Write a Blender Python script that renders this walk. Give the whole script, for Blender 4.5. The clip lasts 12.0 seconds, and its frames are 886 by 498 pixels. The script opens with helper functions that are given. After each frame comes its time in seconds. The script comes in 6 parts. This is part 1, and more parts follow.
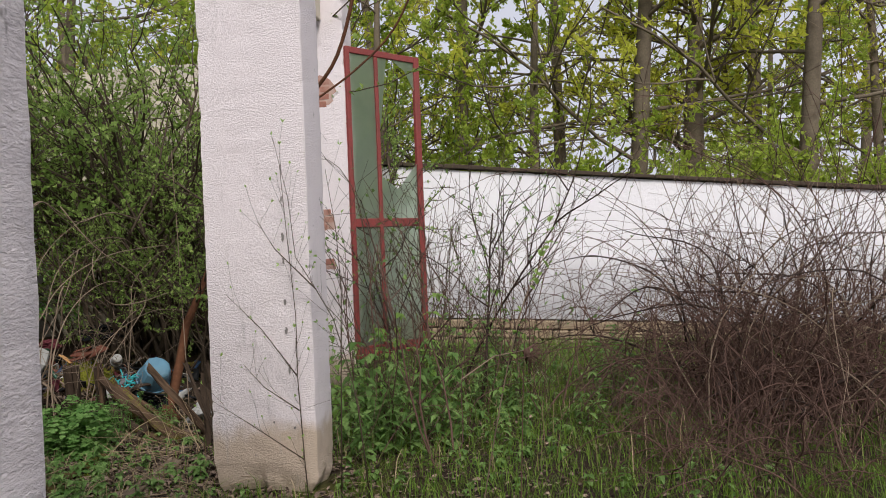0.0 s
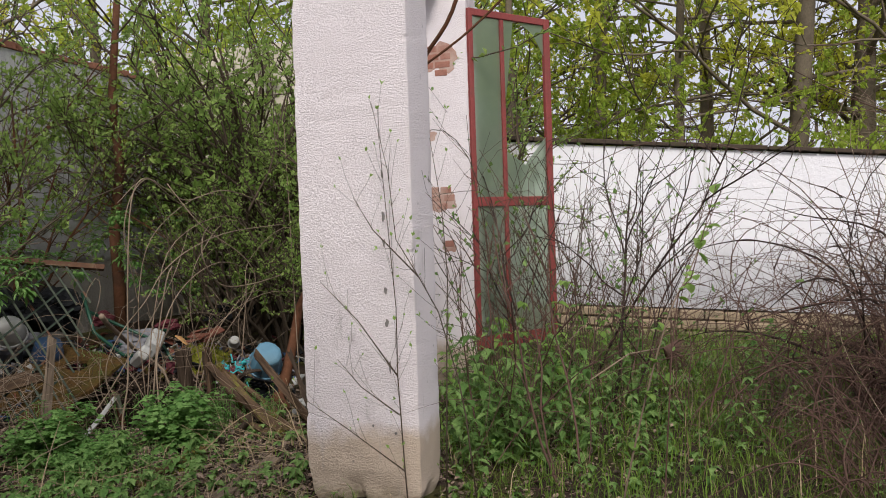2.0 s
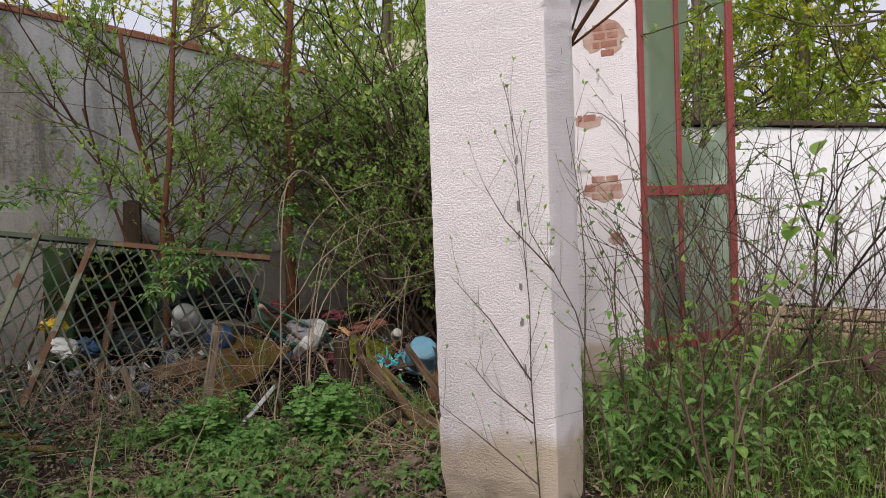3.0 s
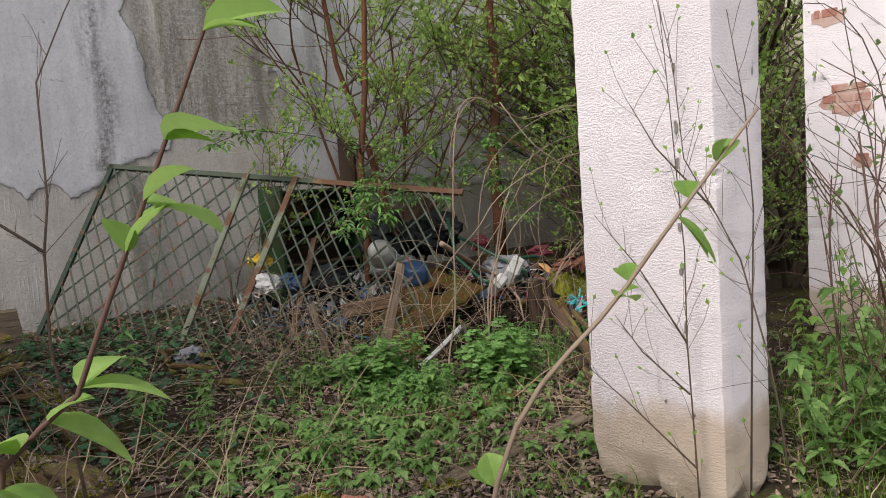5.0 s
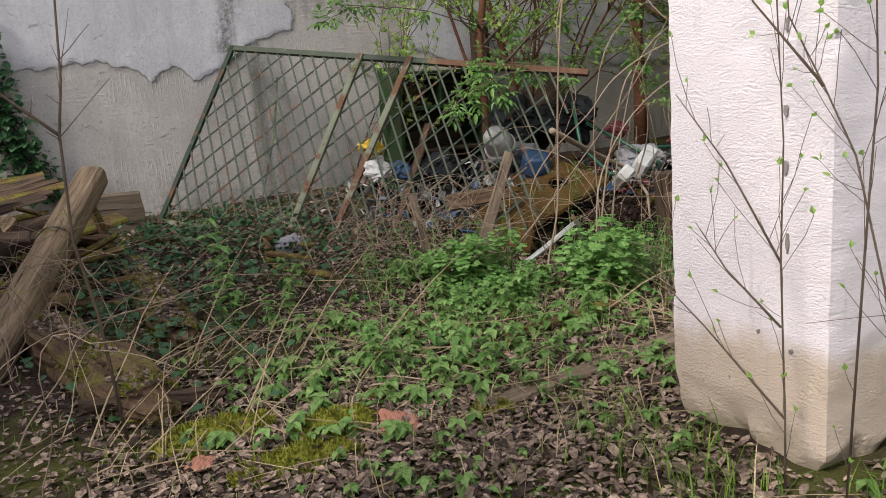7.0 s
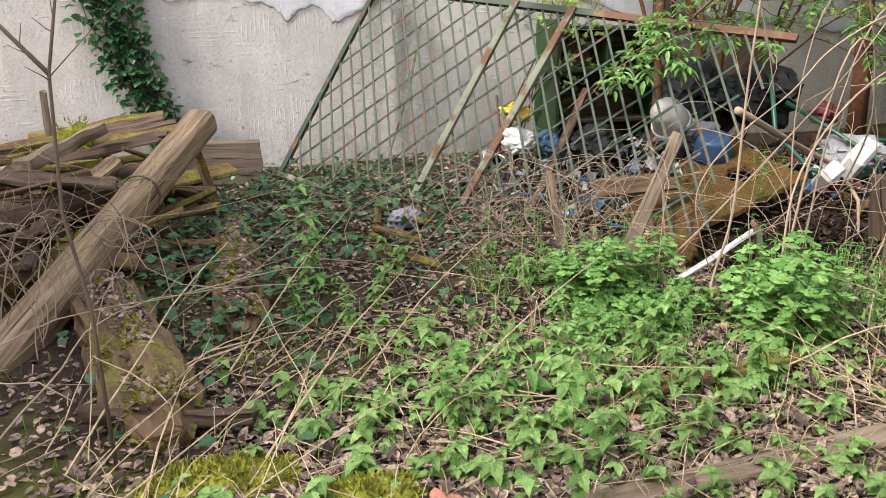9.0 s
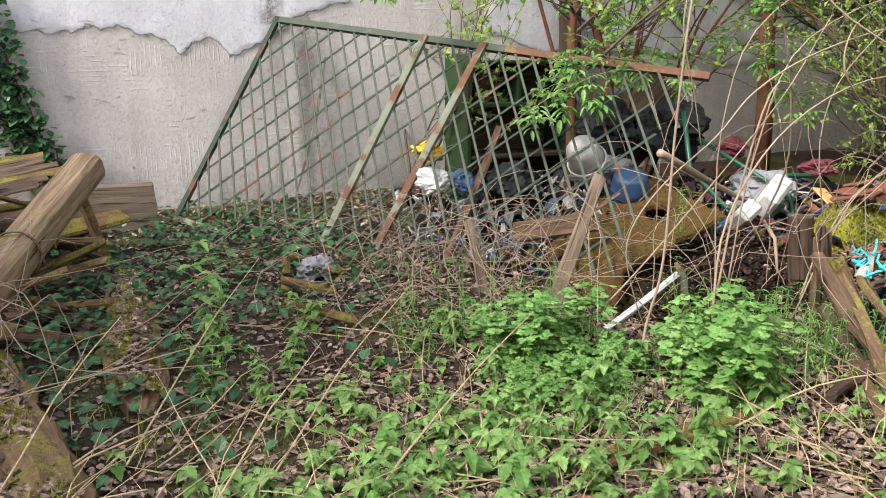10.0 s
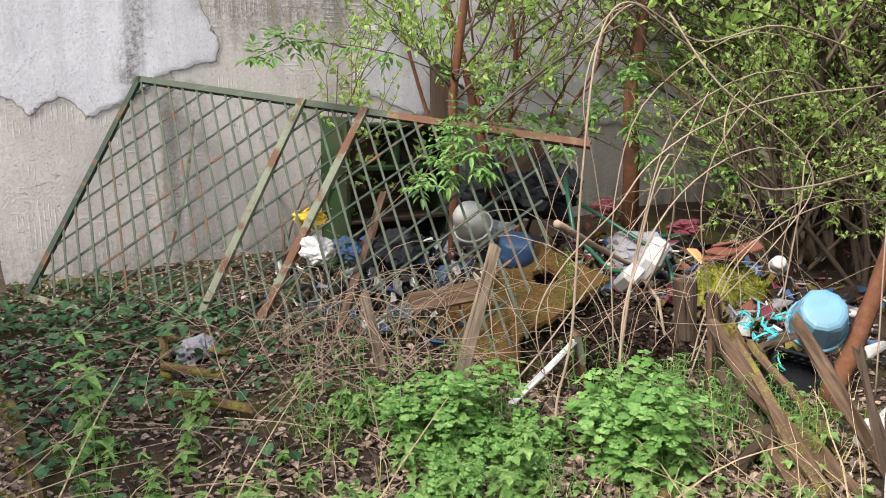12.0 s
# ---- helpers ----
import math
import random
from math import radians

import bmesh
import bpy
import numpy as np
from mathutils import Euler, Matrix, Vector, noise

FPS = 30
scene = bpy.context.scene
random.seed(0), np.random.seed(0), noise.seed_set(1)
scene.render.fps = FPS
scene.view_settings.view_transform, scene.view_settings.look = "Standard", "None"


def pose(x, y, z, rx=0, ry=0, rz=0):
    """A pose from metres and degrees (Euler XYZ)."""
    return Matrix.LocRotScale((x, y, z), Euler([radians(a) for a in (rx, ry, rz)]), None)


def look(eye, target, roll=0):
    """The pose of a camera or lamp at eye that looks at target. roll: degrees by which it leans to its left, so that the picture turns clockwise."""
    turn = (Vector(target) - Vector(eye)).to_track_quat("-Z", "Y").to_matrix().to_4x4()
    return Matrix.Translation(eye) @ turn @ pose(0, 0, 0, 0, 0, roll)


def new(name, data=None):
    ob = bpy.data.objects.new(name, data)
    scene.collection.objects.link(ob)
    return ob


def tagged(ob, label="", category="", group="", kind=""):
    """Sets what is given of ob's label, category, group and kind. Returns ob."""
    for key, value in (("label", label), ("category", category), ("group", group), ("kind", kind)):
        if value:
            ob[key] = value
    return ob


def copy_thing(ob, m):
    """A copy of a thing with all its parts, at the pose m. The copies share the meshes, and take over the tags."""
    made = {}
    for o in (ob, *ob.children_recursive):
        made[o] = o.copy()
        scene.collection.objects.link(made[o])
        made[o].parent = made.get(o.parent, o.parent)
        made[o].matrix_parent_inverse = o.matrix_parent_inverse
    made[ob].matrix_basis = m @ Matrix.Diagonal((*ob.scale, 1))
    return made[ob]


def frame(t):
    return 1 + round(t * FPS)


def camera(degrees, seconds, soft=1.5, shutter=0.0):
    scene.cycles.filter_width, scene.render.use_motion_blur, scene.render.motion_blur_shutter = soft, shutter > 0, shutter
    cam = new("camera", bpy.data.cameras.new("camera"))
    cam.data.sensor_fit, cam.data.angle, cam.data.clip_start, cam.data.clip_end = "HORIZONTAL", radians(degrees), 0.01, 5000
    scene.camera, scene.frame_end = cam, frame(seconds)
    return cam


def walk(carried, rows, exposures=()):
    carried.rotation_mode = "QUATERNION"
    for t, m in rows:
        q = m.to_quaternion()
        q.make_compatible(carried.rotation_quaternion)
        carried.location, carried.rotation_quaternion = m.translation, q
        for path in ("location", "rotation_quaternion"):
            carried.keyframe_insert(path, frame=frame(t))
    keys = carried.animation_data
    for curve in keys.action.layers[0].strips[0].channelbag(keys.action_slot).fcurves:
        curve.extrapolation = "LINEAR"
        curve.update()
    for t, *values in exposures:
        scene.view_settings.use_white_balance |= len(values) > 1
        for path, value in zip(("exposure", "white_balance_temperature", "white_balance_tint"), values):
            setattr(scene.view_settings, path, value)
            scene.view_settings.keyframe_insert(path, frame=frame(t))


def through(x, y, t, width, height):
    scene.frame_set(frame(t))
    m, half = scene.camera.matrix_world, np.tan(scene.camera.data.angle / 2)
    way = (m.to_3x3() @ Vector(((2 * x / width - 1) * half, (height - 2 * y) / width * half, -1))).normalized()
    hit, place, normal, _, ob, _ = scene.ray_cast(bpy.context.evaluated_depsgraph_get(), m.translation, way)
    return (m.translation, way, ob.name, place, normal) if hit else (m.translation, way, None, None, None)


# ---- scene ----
cam = camera(57.0, 12.0, soft=1.0)
PATH = [
    (0, (-4.765, -1.609, 1.476), (-2.783, -1.345, 1.45), -2.2),
    (0.5, (-4.63, -1.606, 1.478), (-2.661, -1.266, 1.406), -2.0),
    (1, (-4.419, -1.63, 1.483), (-2.487, -1.121, 1.404), -2.5),
    (1.5, (-4.27, -1.62, 1.483), (-2.35, -1.065, 1.405), -2.4),
    (2, (-4.047, -1.577, 1.475), (-2.137, -0.986, 1.412), -1.9),
    (2.5, (-3.897, -1.607, 1.458), (-2.044, -0.854, 1.418), -1.8),
    (3, (-3.612, -1.701, 1.452), (-1.892, -0.683, 1.388), -2.0),
    (3.2, (-3.539, -1.723, 1.436), (-1.862, -0.636, 1.343), -2.3),
    (4.8, (-2.893, -1.788, 1.412), (-1.532, -0.331, 1.249), -3.7),
    (5, (-2.822, -1.828, 1.442), (-1.525, -0.32, 1.235), -4.0),
    (5.5, (-2.684, -1.841, 1.422), (-1.439, -0.295, 1.181), -4.1),
    (6, (-2.518, -1.801, 1.389), (-1.332, -0.215, 1.108), -3.7),
    (6.5, (-2.301, -1.752, 1.38), (-1.245, -0.092, 1.019), -3.9),
    (7, (-2.096, -1.7, 1.354), (-1.194, 0.028, 0.908), -4.7),
    (7.2, (-1.991, -1.672, 1.346), (-1.189, 0.099, 0.875), -4.6),
    (8.8, (-1.492, -1.002, 1.294), (-0.993, 0.861, 0.763), -1.5),
    (9, (-1.464, -0.879, 1.299), (-0.952, 0.982, 0.775), -1.5),
    (9.5, (-1.436, -0.685, 1.34), (-0.827, 1.155, 0.847), -1.6),
    (10, (-1.452, -0.566, 1.385), (-0.707, 1.227, 0.907), -1.3),
    (10.5, (-1.511, -0.445, 1.437), (-0.633, 1.297, 0.995), -1.0),
    (11, (-1.583, -0.364, 1.485), (-0.609, 1.331, 1.064), -1.2),
    (11.5, (-1.602, -0.324, 1.503), (-0.55, 1.332, 1.113), -0.9),
    (12, (-1.597, -0.3, 1.502), (-0.514, 1.34, 1.128), -0.7),
]
walk(cam, [(t, look(e, a, r)) for t, e, a, r in PATH], exposures=[(0, -0.15), (2, -0.1), (3, -0.05), (5, 0.36), (7.2, 0.68), (8.8, 1.6), (12, 1.45)])

# ---------------------------------------------------------------- light
SUN_EL, SUN_AZ = radians(44), radians(252)
sky_world = bpy.data.worlds.new("sky")
scene.world = sky_world
sky_world.use_nodes = True
wn = sky_world.node_tree
sky_tex = wn.nodes.new("ShaderNodeTexSky")
sky_tex.sky_type = "NISHITA"
sky_tex.sun_disc = False
sky_tex.sun_elevation, sky_tex.sun_rotation = SUN_EL, SUN_AZ
sky_tex.dust_density = 4.0
veil = wn.nodes.new("ShaderNodeMix")
veil.data_type = "RGBA"
veil.inputs[0].default_value = 0.8
veil.inputs[7].default_value = (7.0, 6.95, 7.75, 1)
wn.links.new(sky_tex.outputs[0], veil.inputs[6])
wn.links.new(veil.outputs[2], wn.nodes["Background"].inputs[0])
wn.nodes["Background"].inputs[1].default_value = 0.12
sun = new("sun", bpy.data.lights.new("sun", "SUN"))
sun.data.energy, sun.data.angle, sun.data.color = 3.15, radians(16), (1.0, 0.95, 0.89)
sun_dir = Vector((math.sin(SUN_AZ) * math.cos(SUN_EL), math.cos(SUN_AZ) * math.cos(SUN_EL), math.sin(SUN_EL)))
sun.matrix_world = look(sun_dir * 30, (0, 0, 0))


# ---------------------------------------------------------------- materials
class Nodes:
    """A small builder for node materials."""

    def __init__(self, name, rough=0.8, metal=0.0):
        self.mat = bpy.data.materials.new(name)
        self.mat.use_nodes = True
        self.t = self.mat.node_tree
        self.bsdf = self.t.nodes["Principled BSDF"]
        self.bsdf.inputs["Roughness"].default_value = rough
        self.bsdf.inputs["Metallic"].default_value = metal
        self.bsdf.inputs["Specular IOR Level"].default_value = 0.15 if rough > 0.6 else 0.4
        self.co = self.t.nodes.new("ShaderNodeTexCoord").outputs["Object"]

    def node(self, kind, **values):
        n = self.t.nodes.new(kind)
        for key, v in values.items():
            n.inputs[key.replace("_", " ")].default_value = v
        return n

    def link(self, a, b):
        self.t.links.new(a, b)

    def scaled(self, sx, sy, sz, off=(0, 0, 0)):
        m = self.node("ShaderNodeMapping")
        m.inputs["Scale"].default_value = (sx, sy, sz)
        m.inputs["Location"].default_value = off
        self.link(self.co, m.inputs["Vector"])
        return m.outputs[0]

    def noise(self, scale, detail=6.0, rough=0.6, co=None, warp=0.0):
        n = self.node("ShaderNodeTexNoise", Scale=scale, Detail=detail, Roughness=rough, Distortion=warp)
        self.link(co or self.co, n.inputs["Vector"])
        return n.outputs["Fac"]

    def band(self, fac, lo, hi):
        r = self.t.nodes.new("ShaderNodeMapRange")
        r.inputs["From Min"].default_value, r.inputs["From Max"].default_value = lo, hi
        self.link(fac, r.inputs["Value"])
        return r.outputs[0]

    def ramp(self, fac, *stops):
        r = self.t.nodes.new("ShaderNodeValToRGB")
        el = r.color_ramp.elements
        while len(el) < len(stops):
            el.new(0.5)
        for e, (p, c) in zip(el, stops):
            e.position, e.color = p, (*c, 1)
        self.link(fac, r.inputs[0])
        return r.outputs[0]

    def mix(self, fac, a, b, blend="MIX"):
        m = self.t.nodes.new("ShaderNodeMix")
        m.data_type, m.blend_type = "RGBA", blend
        for v, sock in ((fac, m.inputs[0]), (a, m.inputs[6]), (b, m.inputs[7])):
            if isinstance(v, (int, float)):
                sock.default_value = v
            elif isinstance(v, tuple):
                sock.default_value = (*v, 1)
            else:
                self.link(v, sock)
        return m.outputs[2]

    def math(self, op, a, b=0.0):
        m = self.t.nodes.new("ShaderNodeMath")
        m.operation = op
        for v, sock in ((a, m.inputs[0]), (b, m.inputs[1])):
            if isinstance(v, (int, float)):
                sock.default_value = v
            else:
                self.link(v, sock)
        return m.outputs[0]

    def color(self, c):
        if isinstance(c, tuple):
            self.bsdf.inputs["Base Color"].default_value = (*c, 1)
        else:
            self.link(c, self.bsdf.inputs["Base Color"])
        return self

    def bump(self, height, strength=0.5, dist=0.01):
        b = self.node("ShaderNodeBump", Strength=strength, Distance=dist)
        self.link(height, b.inputs["Height"])
        self.link(b.outputs[0], self.bsdf.inputs["Normal"])
        return self

    def random(self):
        return self.t.nodes.new("ShaderNodeObjectInfo").outputs["Random"]

    def island(self):
        return self.t.nodes.new("ShaderNodeNewGeometry").outputs["Random Per Island"]

    def rough(self, v):
        self.link(v, self.bsdf.inputs["Roughness"])
        return self


def simple(name, c, rough=0.6, metal=0.0, grain=40.0, amount=0.35, depth=0.003, stain=None):
    """A plain coat: colour with grain, larger stains and fine relief."""
    m = Nodes(name, rough, metal)
    fine, large = m.noise(grain), m.noise(grain / 9, 4)
    dark = tuple(v * (1 - amount) for v in c)
    lite = tuple(min(1, v * (1 + amount * 0.6)) for v in c)
    col = m.mix(fine, dark, lite)
    col = m.mix(m.band(large, 0.5, 0.72), col, stain or tuple(v * 0.6 for v in c))
    m.color(col).bump(fine, 0.4, depth)
    return m.mat


def leaf_material(name, dark, light, rough=0.5, through=0.35):
    m = Nodes(name, rough)
    m.bsdf.inputs["Specular IOR Level"].default_value = 0.14
    col = m.mix(m.island(), dark, light)
    col = m.mix(m.band(m.noise(60), 0.35, 0.75), col, tuple(v * 0.75 for v in dark))
    m.color(col)
    glow = m.node("ShaderNodeBsdfTranslucent")
    m.link(m.mix(0.5, col, light), glow.inputs[0])
    both = m.node("ShaderNodeMixShader")
    both.inputs[0].default_value = through
    m.link(m.bsdf.outputs[0], both.inputs[1])
    m.link(glow.outputs[0], both.inputs[2])
    m.link(both.outputs[0], m.t.nodes["Material Output"].inputs[0])
    return m.mat


# ---------------------------------------------------------------- mesh tools
def part(name, bm, material, parent=None, label=""):
    """One mesh object out of a bmesh, under its thing or on its own."""
    me = bpy.data.meshes.new(name)
    bm.to_mesh(me)
    bm.free()
    me.materials.append(material)
    ob = new(name, me)
    if parent is not None:
        ob.parent = parent
    if label:
        ob["label"] = label
    return ob


def soup(name, verts, faces, material, parent=None, smooth=False):
    me = bpy.data.meshes.new(name)
    me.from_pydata(verts, [], faces)
    me.materials.append(material)
    if smooth:
        me.polygons.foreach_set("use_smooth", [True] * len(me.polygons))
    ob = new(name, me)
    if parent is not None:
        ob.parent = parent
    return ob


def box(x0, x1, y0, y1, z0, z1, bevel=0.0, bm=None):
    bm = bm or bmesh.new()
    m = Matrix.Translation(((x0 + x1) / 2, (y0 + y1) / 2, (z0 + z1) / 2)) @ Matrix.Diagonal((x1 - x0, y1 - y0, z1 - z0, 1))
    made = bmesh.ops.create_cube(bm, size=1, matrix=m)
    if bevel:
        edges = list({e for v in made["verts"] for e in v.link_edges})
        bmesh.ops.bevel(bm, geom=edges, offset=bevel, segments=1, affect="EDGES")
    return bm


def tube(points, radii, sides=6, cap=True):
    """Vertices and faces of a bent round bar along points."""
    pts = [Vector(p) for p in points]
    verts, faces = [], []
    side = None
    for i, p in enumerate(pts):
        d = (pts[min(i + 1, len(pts) - 1)] - pts[max(i - 1, 0)])
        d = d.normalized() if d.length > 1e-9 else Vector((0, 0, 1))
        if side is None:
            side = d.orthogonal().normalized()
        side = (side - d * side.dot(d))
        side = side.normalized() if side.length > 1e-6 else d.orthogonal().normalized()
        up = d.cross(side)
        r = radii[i] if isinstance(radii, (list, tuple)) else radii
        for k in range(sides):
            a = 2 * math.pi * k / sides
            verts.append(p + (side * math.cos(a) + up * math.sin(a)) * r)
    for i in range(len(pts) - 1):
        for k in range(sides):
            a, b = i * sides + k, i * sides + (k + 1) % sides
            faces.append((a, b, b + sides, a + sides))
    if cap:
        faces.append(tuple(reversed(range(sides))))
        faces.append(tuple(range((len(pts) - 1) * sides, len(pts) * sides)))
    return verts, faces


class Heap:
    """Gathers many small pieces into one mesh."""

    def __init__(self):
        self.v, self.f = [], []

    def add(self, verts, faces):
        n = len(self.v)
        self.v.extend(verts)
        self.f.extend(tuple(i + n for i in f) for f in faces)

    def done(self, name, material, parent=None, smooth=False):
        return soup(name, self.v, self.f, material, parent, smooth)


rng = random.Random(11)


def u(a, b):
    return rng.uniform(a, b)


def ground_z(x, y):
    """The height of the ground: nearly level, a heap towards the back wall, lower in the yard."""
    z = 0.03 * noise.noise(Vector((x * 0.8, y * 0.8, 0))) + 0.02 * noise.noise(Vector((x * 3, y * 3, 5)))
    back = min(max((y - 2.2) / 4.0, 0), 1)
    z += 0.2 * back * back * (3 - 2 * back)
    if x > 2.5:
        z -= 0.12 * min((x - 2.5) / 5, 1) * (1 - back)
    z += 0.22 * math.exp(-((x - 2.9) ** 2 / 2.2 + (y - 3.9) ** 2 / 1.6))
    z -= 0.16 * math.exp(-((x - 1.35) ** 2 / 0.12 + (y - 2.95) ** 2 / 0.12))
    return z - 0.03
# ---------------------------------------------------------------- surfaces
def plaster_material():
    """Two coats: a pale top coat where the attribute says so, a combed grey-beige base coat elsewhere, soot and algae runs."""
    m = Nodes("peeling_plaster", 0.92)
    at = m.t.nodes.new("ShaderNodeAttribute"); at.attribute_name = "coat"
    so = m.t.nodes.new("ShaderNodeAttribute"); so.attribute_name = "soot"
    fine, mid = m.noise(45, 8), m.noise(5, 6)
    edge = m.math("ADD", at.outputs["Fac"], m.math("MULTIPLY", m.math("SUBTRACT", m.noise(16, 7, 0.7), 0.5), 0.5))
    mask = m.band(edge, 0.49, 0.53)
    top = m.mix(mid, (0.42, 0.42, 0.445), (0.61, 0.605, 0.63))
    top = m.mix(m.band(fine, 0.55, 0.8), top, (0.34, 0.34, 0.36))
    top = m.mix(m.math("MULTIPLY", m.band(m.noise(1.6, 7, 0.7, m.scaled(1, 1, 0.55)), 0.5, 0.66), 0.45), top, (0.40, 0.40, 0.42))
    cell = m.node("ShaderNodeTexVoronoi", Scale=3.6)
    cell.distance = "CHEBYCHEV"
    m.link(m.scaled(1, 0.02, 1.15), cell.inputs["Vector"])
    pick = m.t.nodes.new("ShaderNodeSeparateColor")
    m.link(cell.outputs["Color"], pick.inputs[0])
    strokes = []
    for axis, tall in (("Z", (1.0, 1, 1)), ("X", (1, 1, 1.0))):
        wave = m.node("ShaderNodeTexWave", Scale=8.5, Distortion=1.6, Detail=2.0)
        wave.inputs["Detail Scale"].default_value = 0.6
        wave.bands_direction = axis
        m.link(m.scaled(*tall), wave.inputs["Vector"])
        strokes.append(m.band(wave.outputs["Fac"], 0.78, 0.94))
    turn = m.math("GREATER_THAN", pick.outputs[0], 0.5)
    both = m.math("ADD", m.math("MULTIPLY", strokes[0], turn), m.math("MULTIPLY", strokes[1], m.math("SUBTRACT", 1.0, turn)))
    worn = m.math("MULTIPLY", m.math("GREATER_THAN", pick.outputs[1], 0.55), m.band(m.noise(6.5, 5, 0.65), 0.46, 0.6))
    lines = m.math("MULTIPLY", m.math("MULTIPLY", both, worn), m.math("LESS_THAN", mask, 0.5))
    pits = m.band(m.noise(70, 6, 0.75), 0.60, 0.68)
    scars = m.band(m.noise(7, 8, 0.78, m.scaled(1, 1, 2.4), 0.6), 0.62, 0.66)
    base = m.mix(mid, (0.36, 0.335, 0.31), (0.52, 0.49, 0.46))
    base = m.mix(m.math("MULTIPLY", lines, 0.45), base, (0.66, 0.64, 0.61))
    base = m.mix(m.math("MULTIPLY", scars, 0.35), base, (0.26, 0.24, 0.22))
    top = m.mix(m.math("MULTIPLY", pits, 0.22), top, (0.25, 0.25, 0.26))
    base = m.mix(m.math("MULTIPLY", m.band(fine, 0.52, 0.7), 0.5), base, (0.24, 0.22, 0.20))
    col = m.mix(mask, base, top)
    col = m.mix(m.math("MULTIPLY", m.band(m.noise(150, 4, 0.7), 0.56, 0.7), 0.4), col, (0.20, 0.19, 0.18))
    runs = m.noise(3.0, 7, 0.65, m.scaled(2.2, 1, 0.22))
    grit = m.noise(28, 6, 0.7)
    speck = m.band(m.noise(95, 5, 0.8), 0.36, 0.52)
    soot = m.math("MULTIPLY", m.math("MULTIPLY", so.outputs["Fac"], m.math("ADD", m.math("MULTIPLY", speck, 0.6), 0.4)), m.band(m.math("ADD", runs, m.math("MULTIPLY", grit, 0.8)), 0.72, 1.0))
    col = m.mix(soot, col, (0.10, 0.095, 0.085))
    algae = m.math("MULTIPLY", so.outputs["Fac"], m.band(m.noise(4, 5, 0.6, m.scaled(3, 1, 0.4, (3, 0, 9))), 0.55, 0.75))
    col = m.mix(m.math("MULTIPLY", algae, 0.75), col, (0.17, 0.155, 0.07))
    m.color(col)
    h = m.math("ADD", m.math("MULTIPLY", fine, 0.6), m.math("ADD", m.math("MULTIPLY", lines, 0.28), m.math("MULTIPLY", mask, 1.8)))
    h = m.math("SUBTRACT", h, m.math("ADD", m.math("MULTIPLY", pits, 0.2), m.math("MULTIPLY", scars, 0.5)))
    m.bump(h, 1.0, 0.009)
    return m.mat


def render_material():
    """Hammered render in uneven horizontal ridges, ochre splash dirt at the foot and a few dark runs."""
    m = Nodes("hammered_render", 0.9)
    ridge = m.noise(58, 6, 0.7, m.scaled(0.8, 0.8, 2.0), 0.5)
    fine = m.noise(90, 5)
    col = m.mix(m.noise(2.2, 5), (0.81, 0.745, 0.765), (0.89, 0.83, 0.855))
    col = m.mix(m.band(ridge, 0.34, 0.2), col, (0.50, 0.46, 0.43))
    sep = m.t.nodes.new("ShaderNodeSeparateXYZ")
    m.link(m.co, sep.inputs[0])
    line = m.math("ADD", sep.outputs[2], m.math("MULTIPLY", m.noise(4, 6), 0.35))
    col = m.mix(m.math("MULTIPLY", m.band(line, 0.58, 0.46), 0.75), col, (0.50, 0.38, 0.25))
    col = m.mix(m.math("MULTIPLY", m.band(line, 0.27, 0.18), 0.6), col, (0.30, 0.25, 0.17))
    runs = m.noise(5, 6, 0.6, m.scaled(2.4, 2.4, 0.3))
    col = m.mix(m.math("MULTIPLY", m.band(runs, 0.62, 0.74), 0.45), col, (0.42, 0.39, 0.38))
    spots = m.math("MULTIPLY", m.band(m.noise(9, 3, 0.5, m.scaled(1.6, 1.6, 0.8)), 0.72, 0.76), 0.85)
    col = m.mix(spots, col, (0.22, 0.20, 0.19))
    m.color(col)
    m.bump(m.math("ADD", ridge, m.math("MULTIPLY", fine, 0.15)), 1.0, 0.013)
    return m.mat


def wood_material(name, dark, light, moss=0.0, stretch=(1, 1, 1)):
    """Weathered wood, the grain along the piece's own x axis."""
    m = Nodes(name, 0.85)
    grain = m.noise(16, 8, 0.65, m.scaled(0.12, 1.6, 1.6), 0.8)
    crack = m.noise(30, 4, 0.5, m.scaled(0.05, 1.2, 1.2))
    col = m.mix(m.band(grain, 0.3, 0.7), dark, light)
    col = m.mix(m.band(crack, 0.62, 0.7), col, tuple(v * 0.25 for v in dark))
    col = m.mix(m.math("MULTIPLY", m.random(), 0.35), col, dark)
    if moss:
        col = m.mix(m.math("MULTIPLY", m.band(m.math("ADD", m.noise(6, 8, 0.7), m.math("MULTIPLY", m.math("SUBTRACT", m.noise(70, 5, 0.7), 0.5), 0.8)), 0.63 - 0.2 * moss, 0.73 - 0.14 * moss), 0.85), col, m.mix(m.noise(50), (0.05, 0.055, 0.010), (0.22, 0.21, 0.035)))
    m.color(col)
    m.bump(m.math("ADD", grain, m.math("MULTIPLY", crack, -0.6)), 0.8, 0.008)
    return m.mat


